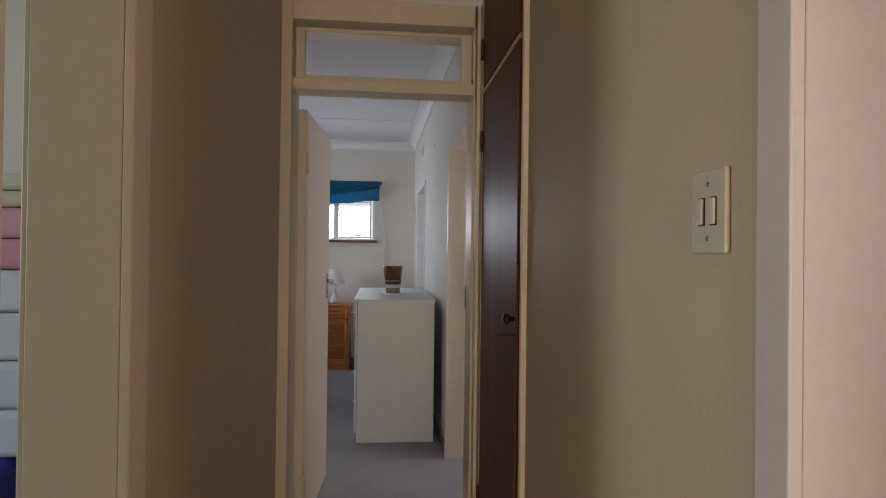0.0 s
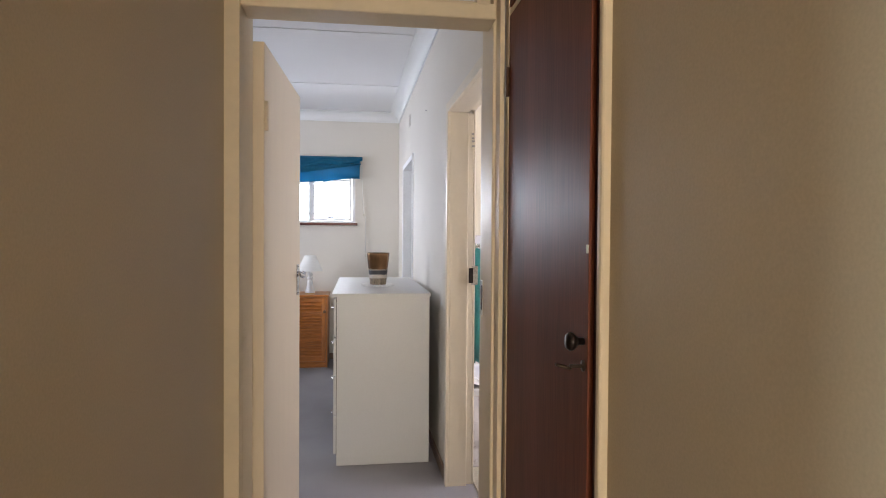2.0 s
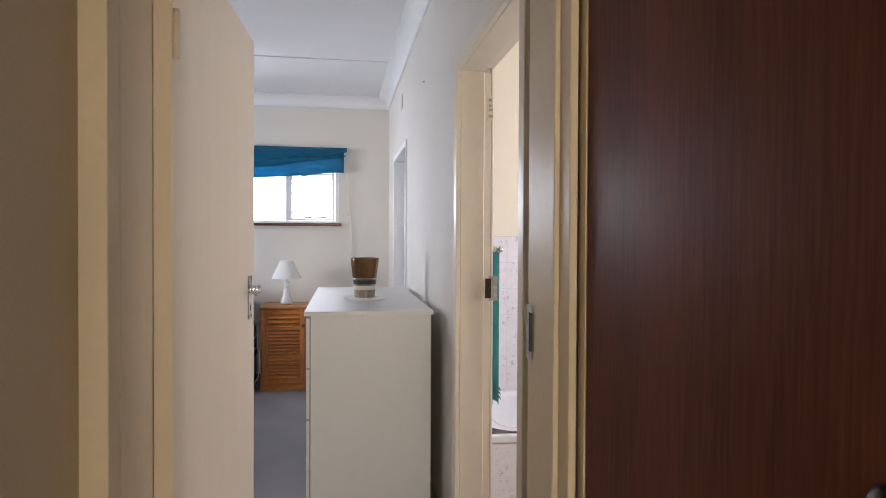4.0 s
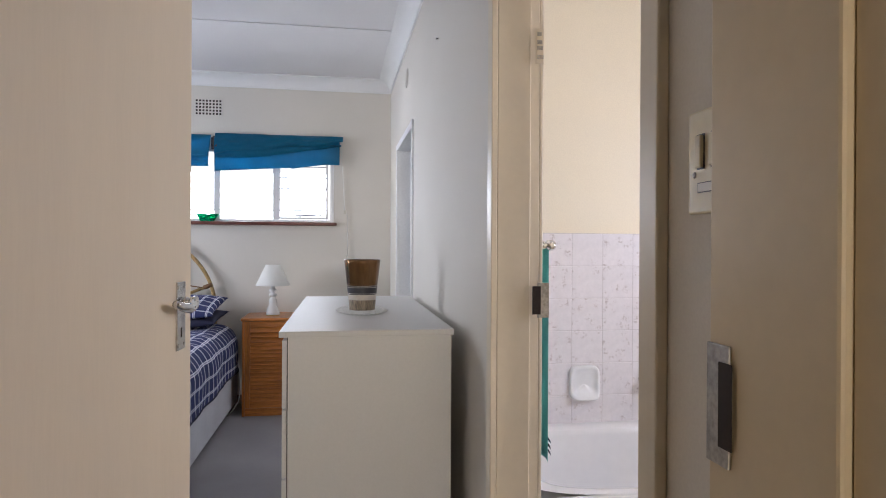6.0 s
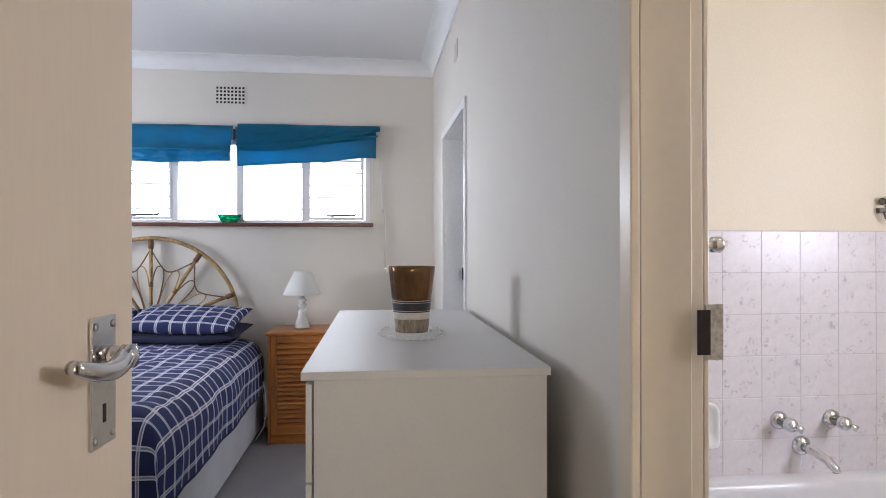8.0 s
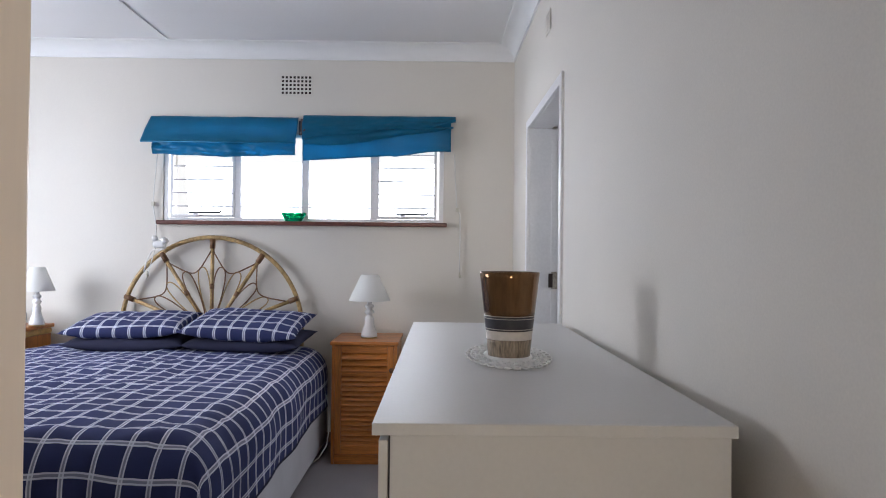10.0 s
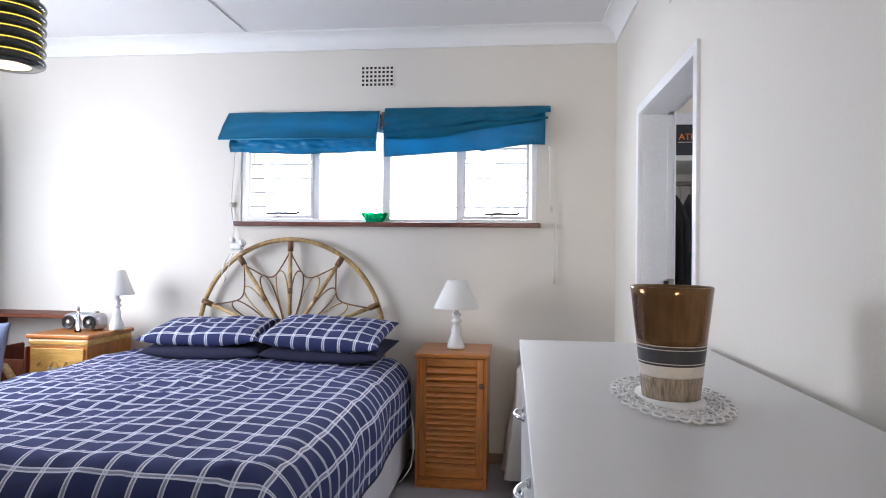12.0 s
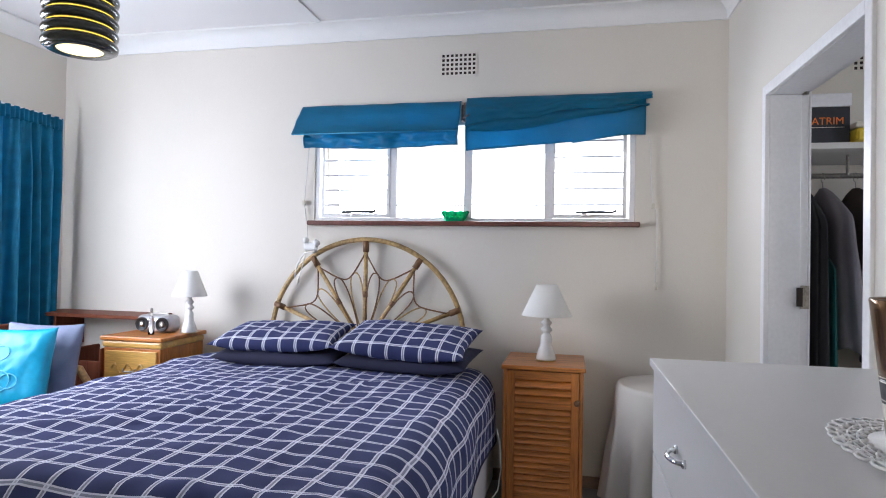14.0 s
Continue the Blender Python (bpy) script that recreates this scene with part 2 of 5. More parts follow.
def sheet(fn, nu, nv, uv=None, thick=0.0):
    """A grid surface fn(i/nu, j/nv) -> point, smooth, with UVs uv(s, t) and a thickness."""
    bm = bmesh.new()
    lay = bm.loops.layers.uv.new("UVMap") if uv else None
    v = [[bm.verts.new(fn(i / nu, j / nv)) for j in range(nv + 1)] for i in range(nu + 1)]
    for i in range(nu):
        for j in range(nv):
            ids = ((i, j), (i + 1, j), (i + 1, j + 1), (i, j + 1))
            f = bm.faces.new([v[a][b] for a, b in ids])
            f.smooth = True
            if uv:
                for lp, (a, b) in zip(f.loops, ids):
                    lp[lay].uv = uv(a / nu, b / nv)
    if thick:
        bmesh.ops.solidify(bm, geom=bm.faces[:], thickness=thick)
    return bm


def arc(cx, cz, r, a0, a1, n, y=0.0, rz=None):
    return [(cx + r * math.cos(radians(a0 + (a1 - a0) * i / n)), y, cz + (rz or r) * math.sin(radians(a0 + (a1 - a0) * i / n))) for i in range(n + 1)]


# ---- the setting ----
CEIL = 2.705


def east_x(y):
    """The face of the bedroom's east wall, which runs a little out of square."""
    return 0.325 - 0.010 * (y - 4.8)


solid("floor", boxes((-4.15, 2.6, -2.7, 8.55, -0.12, 0.0)), M_CARPET, "grey wall-to-wall cut pile carpet", "floor")
solid("ceiling", boxes((-4.15, 2.6, -2.7, 8.55, CEIL, CEIL + 0.12)), M_CEIL, "white painted board ceiling with cover strips", "ceiling")
solid("ceiling_strip_1", boxes((-2.085, -2.04, 3.68, 8.21, CEIL - 0.008, CEIL - 0.0005)), M_CEIL, "narrow white ceiling cover strip", "ceiling")
solid("ceiling_strip_3", boxes((-3.9, 0.2, 7.06, 7.105, CEIL - 0.006, CEIL - 0.0005)), M_CEIL, "narrow white ceiling cover strip", "ceiling")
solid("ceiling_strip_2", boxes((-3.9, 0.2, 5.64, 5.685, CEIL - 0.006, CEIL - 0.0005)), M_CEIL, "narrow white ceiling cover strip", "ceiling")

# bedroom shell
WX0, WX1, WZ0, WZ1 = -2.105, -0.190, 1.495, 2.10
solid("wall_north", boxes((-4.15, WX0, 8.32, 8.54, 0, CEIL), (WX1, 2.6, 8.32, 8.54, 0, CEIL), (WX0, WX1, 8.32, 8.54, 0, WZ0), (WX0, WX1, 8.32, 8.54, WZ1, CEIL)), M_WALL, "off-white painted plaster wall behind the bed", "wall")
solid("wall_west", boxes((-4.15, -3.95, 3.41, 5.9, 0, CEIL), (-4.15, -3.95, 7.6, 8.32, 0, CEIL), (-4.15, -3.95, 5.9, 7.6, 0, 0.95), (-4.15, -3.95, 5.9, 7.6, 2.13, CEIL)), M_WALL, "off-white painted plaster wall with a wide window", "wall")
DH = 2.01
_bm = boxes((0.31, 0.468, 3.56, 3.845, 0, CEIL), (0.31, 0.468, 4.767, 5.88, 0, CEIL), (0.31, 0.472, 5.88, 6.705, 0, CEIL), (0.31, 0.472, 7.675, 8.32, 0, CEIL), (0.31, 0.468, 3.845, 4.767, DH + 0.04, CEIL), (0.31, 0.472, 6.705, 7.675, DH + 0.04, CEIL))
for v in _bm.verts:
    if v.co.x < 0.4:
        v.co.x = east_x(v.co.y)
solid("wall_east", _bm, M_WALL, "off-white painted plaster wall with two doorways", "wall")
solid("wall_south", boxes((-3.95, -0.570, 3.42, 3.65, 0, CEIL), (-0.570, 0.31, 3.42, 3.65, 2.43, CEIL)), M_WALL, "painted plaster wall round the bedroom door", "wall")
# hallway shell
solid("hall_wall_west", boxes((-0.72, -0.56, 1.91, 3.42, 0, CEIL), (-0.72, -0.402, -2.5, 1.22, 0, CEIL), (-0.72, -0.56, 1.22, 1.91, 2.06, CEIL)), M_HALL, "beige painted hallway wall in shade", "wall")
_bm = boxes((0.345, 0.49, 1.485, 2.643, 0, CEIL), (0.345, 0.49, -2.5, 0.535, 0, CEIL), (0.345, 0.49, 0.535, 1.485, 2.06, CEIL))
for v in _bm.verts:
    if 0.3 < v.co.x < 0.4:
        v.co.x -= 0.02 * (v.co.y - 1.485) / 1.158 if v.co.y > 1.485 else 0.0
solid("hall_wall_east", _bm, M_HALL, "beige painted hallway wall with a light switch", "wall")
# end wall is never in view; its opening is added for the hallway fill
solid("hall_wall_end", boxes((-0.72, 0.49, -2.65, -2.5, 0, 0.3), (-0.72, 0.49, -2.65, -2.5, 2.2, CEIL), (-0.72, -0.40, -2.65, -2.5, 0.3, 2.2), (0.33, 0.49, -2.65, -2.5, 0.3, 2.2)), M_HALL, "beige painted end wall of the hallway with an added, unseen light opening", "wall")
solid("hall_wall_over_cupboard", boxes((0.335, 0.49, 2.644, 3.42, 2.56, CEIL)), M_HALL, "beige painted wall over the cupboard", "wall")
# rooms beside the hallway
solid("guest_room_wall", boxes((-3.5, -3.35, -1.0, 3.42, 0, 0.9), (-3.5, -3.35, -1.0, 3.42, 2.15, CEIL), (-3.5, -3.35, -1.0, 0.5, 0.9, 2.15), (-3.5, -3.35, 2.3, 3.42, 0.9, 2.15), (-3.35, -0.72, -1.15, -1.0, 0, CEIL)), mat("guest_room_paint", (0.70, 0.70, 0.52), 0.7, vary=0.03, fine=150), "pale green painted wall of the guest room", "wall")
solid("study_wall", boxes((2.45, 2.6, -1.0, 2.3, 0, 0.9), (2.45, 2.6, -1.0, 2.3, 2.1, CEIL), (2.45, 2.6, -1.0, -0.4, 0.9, 2.1), (2.45, 2.6, 0.8, 2.3, 0.9, 2.1), (0.49, 2.6, -1.15, -1.0, 0, CEIL), (0.49, 2.6, 2.3, 2.45, 0, CEIL)), M_HALL, "pink-beige painted wall of the side room", "wall")
# bathroom and closet shells
BY = 5.81
solid("bathroom_wall_north", boxes((0.468, 2.45, BY, 5.95, 0, CEIL)), M_BATH, "cream painted bathroom wall above the tiles", "wall")
solid("bathroom_wall_south", boxes((0.468, 2.45, 3.42, 3.55, 0, CEIL)), M_BATH, "cream painted bathroom wall", "wall")
solid("bathroom_wall_east", boxes((2.25, 2.45, 3.55, BY, 0, 1.2), (2.25, 2.45, 3.55, BY, 2.0, CEIL), (2.25, 2.45, 3.55, 4.1, 1.2, 2.0), (2.25, 2.45, 4.9, BY, 1.2, 2.0)), M_BATH, "cream painted bathroom wall with a window", "wall")
solid("bathroom_floor", boxes((0.468, 2.25, 3.55, BY, 0.0, 0.012)), mat("bathroom_floor_vinyl", (0.55, 0.48, 0.36), 0.4, vary=0.1, scale=6), "cream bathroom floor covering", "floor")
# unseen side of the closet; the gap is only there for the fill lamp
solid("closet_wall_east", boxes((1.9, 2.05, 5.95, 6.7, 0, CEIL), (1.9, 2.05, 7.3, 8.32, 0, CEIL), (1.9, 2.05, 6.7, 7.3, 0, 1.3), (1.9, 2.05, 6.7, 7.3, 2.1, CEIL)), M_WALL, "white painted closet wall with an added, unseen light opening", "wall")


def cornice_profile(run):
    """A cove cornice, 0.1 m high, along a run of (x, y) corners, wall side to the left of the run."""
    prof = [(0.0, -0.10), (0.012, -0.10), (0.012, -0.085)] + [(0.012 + 0.085 * (1 - math.cos(radians(a))), -0.085 + 0.073 * math.sin(radians(a))) for a in range(10, 91, 10)] + [(0.105, -0.012), (0.105, 0.0)]
    bm = bmesh.new()
    rows = []
    for x, y, nx, ny in run:
        rows.append([bm.verts.new((x + nx * d, y + ny * d, CEIL + h - 0.001)) for d, h in prof])
    for a, b in zip(rows, rows[1:]):
        for i in range(len(prof) - 1):
            bm.faces.new((a[i], a[i + 1], b[i + 1], b[i]))
    return bm


solid("cornice", cornice_profile([(-3.95, 3.65, 1, 1), (-3.95, 8.32, 1, -1), (east_x(8.32), 8.32, -1, -1), (east_x(3.65), 3.65, -1, 1), (-3.95, 3.65, 1, 1)]), M_CORNICE, "white coved plaster cornice round the ceiling", "cornice")
_bm = boxes((0.297, 0.3095, 4.79, 6.69, 0, 0.065), bevel=0.002)
for v in _bm.verts:
    v.co.x += east_x(v.co.y) - 0.31
solid("baseboard_east", _bm, M_SKIRT, "low brown wooden skirting board", "baseboard")
solid("baseboard_north", boxes((-3.94, 0.280, 8.306, 8.3195, 0, 0.065), bevel=0.002), M_SKIRT, "low brown wooden skirting board", "baseboard")


# ---- doors and frames ----
M_FRAME2 = mat("cream_white_gloss_paint", (0.74, 0.66, 0.53), 0.4, vary=0.015, scale=4, fine=45, bump=0.08, dist=0.001)

def pressed_frame(name, loc, rz, width, height, depth, face, material, label, rebate=0.014, stop_at=0.55):
    """A pressed-metal door frame: x across the opening, y through the wall from the face at y=0. Jambs with a rebate."""
    t = thing(name, loc, label, "door frame", kind="structure", rz=rz)
    for side, s in (("jamb", -1), ("jamb", 1)):
        bm = bmesh.new()
        x = s * width / 2
        box(min(x, x + s * face), max(x, x + s * face), -0.012, 0.006, 0, height + face, bevel=0.003, bm=bm)
        box(min(x, x + s * 0.03), max(x, x + s * 0.03), 0.006, depth * stop_at, 0, height, bevel=0.002, bm=bm)
        box(min(x + s * rebate, x + s * (rebate + 0.02)), max(x + s * rebate, x + s * (rebate + 0.02)), depth * stop_at, depth, 0, height, bevel=0.002, bm=bm)
        box(min(x + s * rebate, x + s * face), max(x + s * rebate, x + s * face), depth, depth + 0.012, 0, height + face, bevel=0.003, bm=bm)
        part(side, bm, material, t)
    bm = bmesh.new()
    w = width / 2
    box(-w, w, -0.012, 0.006, height, height + face, bevel=0.003, bm=bm)
    box(-w, w, 0.006, depth * stop_at, height, height + 0.03, bevel=0.002, bm=bm)
    box(-w - rebate, w + rebate, depth * stop_at, depth + 0.012, height + rebate, height + face, bevel=0.002, bm=bm)
    part("head", bm, material, t)
    return t


# bedroom door frame with a fanlight over it: the face is in the hallway
DL, DR, DY = -0.515, 0.270, 3.42
f = thing("door_frame_1", ((DL + DR) / 2, DY, 0), "cream gloss pressed-metal door frame with a glazed fanlight", "door frame", kind="structure")
HW = (DR - DL) / 2
for s in (-1, 1):
    bm = bmesh.new()
    out = 0.062 if s < 0 else 0.026
    step = 0.0 if s < 0 else 0.010
    box(*sorted((s * (HW + step), s * (HW + out))), -0.014, 0.042, 0, 2.43, bevel=0.0025, bm=bm)
    box(*sorted((s * HW, s * (HW + (0.034 if s < 0 else 0.038)))), 0.0425, 0.2245 if s < 0 else 0.212, 0, 2.32, bevel=0.004, bm=bm)
    if s < 0:
        box(*sorted((s * (HW + 0.0165), s * (HW + 0.036))), 0.220, 0.285, 0, 2.36, bevel=0.002, bm=bm)
        box(*sorted((s * (HW + 0.016), s * (HW + out))), 0.2305, 0.244, 0, 2.43, bevel=0.003, bm=bm)
    part("jamb", bm, M_FRAME, f)
part("head", boxes((-HW, HW, -0.013, 0.24, 2.330, 2.43), bevel=0.004), M_FRAME, f)
part("transom_bar", boxes((-HW, HW, -0.008, 0.115, 2.032, 2.082), bevel=0.006), M_FRAME, f)
fan = part("fanlight_sash", boxes((-HW + 0.002, -HW + 0.042, 0.076, 0.116, 2.083, 2.329), (HW - 0.050, HW - 0.002, 0.076, 0.116, 2.083, 2.329), (-HW + 0.042, HW - 0.050, 0.076, 0.116, 2.083, 2.118), (-HW + 0.042, HW - 0.050, 0.076, 0.116, 2.312, 2.329), bevel=0.003), M_FRAME, f)
g = part("pane", boxes((-HW + 0.040, HW - 0.048, 0.094, 0.098, 2.116, 2.314)), M_CLEAR, fan)
g.visible_shadow = False
part("strike_plate", boxes((HW - 0.0035, HW - 0.0005, 0.174, 0.2105, 1.071, 1.191), bevel=0.001), M_STEEL, f, "worn steel strike plate")
part("latch_hole", boxes((HW - 0.0045, HW - 0.0036, 0.168, 0.189, 1.090, 1.174)), M_DARK, f)


def lever_handle(parent, y, z, x):
    """Back plate with a keyhole, two screws and a lever on the face x of a door leaf; the lever points back to -y."""
    plate = part("handle_plate", box(x, x + 0.004, y - 0.027, y + 0.027, z - 0.098, z + 0.044, bevel=0.0015), M_CHROME, parent, "chrome lever handle plate")
    lev = lathe([(0.0, 0), (0.013, 0.0), (0.012, 0.012), (0.0095, 0.018), (0.0095, 0.021), (0.013, 0.024), (0.013, 0.033), (0.004, 0.036)], 20, Matrix.Translation((x + 0.003, y, z)) @ Matrix.Rotation(radians(90), 4, "Y"))
    n = 14
    pts = [(x + 0.025 + 0.009 * math.sin(math.pi * i / n), y + 0.006 - 0.112 * i / n, z + 0.003 - 0.012 * math.sin(math.pi * i / n) + 0.004 * i / n) for i in range(n + 1)]
    tube(pts, [0.010 + 0.002 * math.sin(math.pi * i / n) - 0.003 * (i / n) for i in range(n + 1)], 12, lev)
    part("lever", lev, M_CHROME, plate, smooth=True)
    for zz in (z + 0.034, z - 0.088):
        for yy in (y - 0.019, y + 0.019):
            part("screw", lathe([(0.0, 0), (0.0048, 0.0), (0.004, 0.0014), (0.0, 0.0017)], 12, Matrix.Translation((x + 0.004, yy, zz)) @ Matrix.Rotation(radians(90), 4, "Y")), M_STEEL, plate)
    part("keyhole", boxes((x + 0.0041, x + 0.0046, y - 0.003, y + 0.003, z - 0.072, z - 0.052)), M_DARK, plate)


# bedroom door leaf, standing open into the room
d = thing("door_1", (-0.498, 3.664, 0), "cream painted flush door standing wide open", "door", kind="structure", rz=-2.95)
part("leaf", boxes((-0.02, 0.02, -0.012, 0.82, 0.012, 2.0), bevel=0.003), M_DOOR, d)
lever_handle(d, 0.742, 1.168, 0.02)
for z in (0.25, 1.75):
    part("hinge", lathe([(0.007, -0.05), (0.007, 0.05)], 12, Matrix.Translation((0.026, -0.006, z))), M_DOOR, d)

pressed_frame("door_frame_2", (east_x(4.3) - 0.006, 4.306, 0), -89.43, 0.858, DH, 0.135, 0.050, M_FRAME2, "cream-white gloss pressed-metal bathroom door frame", rebate=0.02, stop_at=0.76)
pressed_frame("door_frame_3", (east_x(7.19), 7.19, 0), -89.43, 0.90, DH, 0.165, 0.045, M_FRAMEW, "white gloss pressed-metal closet door frame", stop_at=0.8)
for nm, y, x in (("bathroom_lock_strike", 4.734, 0.447), ("closet_lock_strike", 7.639, 0.432)):
    t = thing(nm, (x, y, 1.138), "worn steel lock strike on the door jamb", "lock", kind="structure")
    part("plate", boxes((-0.004, 0.030, -0.006, -0.001, -0.05, 0.05), bevel=0.001), M_STEEL, t)
    part("latch_hole", boxes((-0.020, 0.004, -0.0085, -0.0062, -0.040, 0.04)), M_DARK, t)

# hallway side doorways
# the side room's pinkish light on this frame is put into its paint colour
pressed_frame("door_frame_4", (0.345, 1.01, 0), -90, 0.82, DH, 0.155, 0.065, mat("pink_lit_gloss_paint", (0.66, 0.57, 0.53), 0.45, vary=0.018, scale=4, fine=45, bump=0.10, dist=0.001), "cream gloss pressed-metal door frame, coloured as if in pinkish light", stop_at=0.8)
pressed_frame("door_frame_5", (-0.56, 1.53, 0), 90, 0.60, DH, 0.16, 0.08, M_FRAME, "cream gloss pressed-metal door frame", stop_at=0.97)
# ---- hallway cupboard ----
cup = thing("built_in_cupboard", (0.31, 3.01, 0), "dark varnished wooden built-in hallway cupboard", "cupboard")
part("carcass", boxes((0.051, 0.62, -0.36, -0.346, 0, 2.56), (0.03, 0.62, 0.38, 0.405, 0, 2.56), (0.60, 0.62, -0.345, 0.38, 0, 2.56), (0.03, 0.60, -0.345, 0.38, 2.54, 2.56)), M_TEAKD, cup)
part("frame_post", boxes((-0.008, 0.05, 0.374, 0.4075, 0, 2.56), bevel=0.0015), M_FRAME, cup, "cream painted frame post")
part("frame_post", boxes((-0.004, 0.05, -0.366, -0.3435, 0, 2.56), bevel=0.006), M_FRAME, cup, "cream painted frame post")
part("edge_strip", boxes((0.006, 0.035, -0.343, -0.3115, 0, 2.54)), M_TEAKD, cup)
part("rail", boxes((-0.004, 0.04, -0.311, 0.373, 2.038, 2.056), bevel=0.002), M_FRAME, cup, "cream painted rail")
low = part("door", boxes((-0.006, 0.016, -0.311, 0.370, 0.02, 2.034), bevel=0.002), M_TEAK, cup)
part("door", boxes((-0.006, 0.016, -0.311, 0.370, 2.060, 2.535), bevel=0.002), M_TEAK, cup)
for z in (0.3, 1.825, 2.22):
    part("hinge", lathe([(0.006, -0.045), (0.006, 0.045)], 12, Matrix.Translation((-0.013, 0.360, z))), mat("tarnished_brass", (0.16, 0.08, 0.04), 0.4, 0.8, vary=0.2), cup)
M_KEY = mat("tarnished_key", (0.10, 0.07, 0.05), 0.4, 0.8, vary=0.2)
knob = lathe([(0.008, 0), (0.008, 0.012), (0.012, 0.016), (0.019, 0.024), (0.020, 0.030), (0.015, 0.037), (0.0, 0.039)], 24, Matrix.Translation((-0.006, -0.287, 1.126)) @ Matrix.Rotation(radians(-90), 4, "Y"))
part("knob", knob, mat("dark_bronze", (0.06, 0.045, 0.04), 0.3, 0.9, vary=0.2), low, "dark bronze knob", smooth=True)
key = lathe([(0.012, 0), (0.012, 0.003), (0.004, 0.004), (0.004, 0.03), (0.003, 0.031)], 16, Matrix.Translation((-0.006, -0.289, 1.075)) @ Matrix.Rotation(radians(-90), 4, "Y"))
ring = tube([(-0.05 - 0.016 * math.cos(radians(a)), -0.289 + 0.010 * math.sin(radians(a)), 1.075 + 0.004 * math.cos(radians(a))) for a in range(0, 361, 20)], 0.0028, 8)
join(key, ring)
part("key", key, M_KEY, low, "tarnished key in the lock", smooth=True)
part("catch", box(-0.010, -0.006, -0.311, -0.304, 1.31, 1.328, bevel=0.001), M_SWITCHW, low, "white catch")


def wall_switch(name, loc, rz, w, h, rockers, material, label, window=False):
    """A switch plate: x across, -y out of the wall."""
    t = thing(name, loc, label, "light switch", rz=rz)
    part("plate", box(-w / 2, w / 2, -0.008, 0.0, -h / 2, h / 2, bevel=0.003), material, t)
    n = rockers
    zc = 0.012 if window else 0.0
    for i in range(n):
        x = (i - (n - 1) / 2) * w * 0.34
        part("rocker_slot", box(x - w * 0.095, x + w * 0.095, -0.0086, -0.0079, zc - h * 0.17, zc + h * 0.17), M_BLACK, t)
        part("rocker", box(x - w * 0.08, x + w * 0.075, -0.013, -0.0084, zc - h * 0.155, zc + h * 0.155, bevel=0.0015), material, t)
    for sx, sz in (((0, 0.32), (0, -0.32)) if not window else ((-0.33, -0.12), (0.33, -0.12))):
        part("screw", lathe([(0.0, 0), (0.004, 0.0), (0.003, 0.0012), (0.0, 0.0013)], 12, Matrix.Translation((sx * w, -0.008, sz * h)) @ Matrix.Rotation(radians(90), 4, "X")), M_STEEL, t)
    if window:
        part("label_slot", box(-w * 0.24, w * 0.24, -0.0088, -0.0078, -h * 0.30, -h * 0.20), M_BLACK, t)
        part("label_window", box(-w * 0.22, w * 0.22, -0.0095, -0.0086, -h * 0.29, -h * 0.21), M_SWITCHW, t)
    return t


wall_switch("light_switch", (0.343, 1.602, 1.400), -90, 0.092, 0.122, 2, mat("cream_switch_plastic", (0.60, 0.52, 0.39), 0.4, vary=0.03, scale=10), "ivory two-rocker light switch on the hallway wall")
wall_switch("light_switch", (east_x(3.726), 3.726, 1.392), -89.43, 0.084, 0.127, 2, M_SWITCH, "yellowed ivory light switch beside the bedroom door", window=True)

# ---- bedroom window ----
M_LOUVRE = mat("greenish_glass_edge", (0.50, 0.49, 0.53), 0.4, vary=0.1)

win = thing("window_1", ((WX0 + WX1) / 2, 8.348, 0), "white steel-framed window with louvres over the bed", "window", kind="structure")
ww = (WX1 - WX0) / 2
part("window_frame", boxes((-ww, -ww + 0.03, -0.02, 0.02, WZ0, WZ1), (ww - 0.03, ww, -0.02, 0.02, WZ0, WZ1), (-ww + 0.03, ww - 0.03, -0.02, 0.02, WZ0, WZ0 + 0.022), (-ww + 0.03, ww - 0.03, -0.02, 0.02, WZ1 - 0.03, WZ1), bevel=0.003), M_FRAMEW, win)
XM = [-1.602, -1.138, -0.667]
for x in XM:
    x -= (WX0 + WX1) / 2
    part("mullion", boxes((x - 0.024, x + 0.024, -0.022, 0.02, WZ0 + 0.022, WZ1 - 0.03), bevel=0.003), M_FRAMEW, win)
edges = [-ww + 0.03] + [x - (WX0 + WX1) / 2 for x in XM] + [ww - 0.03]
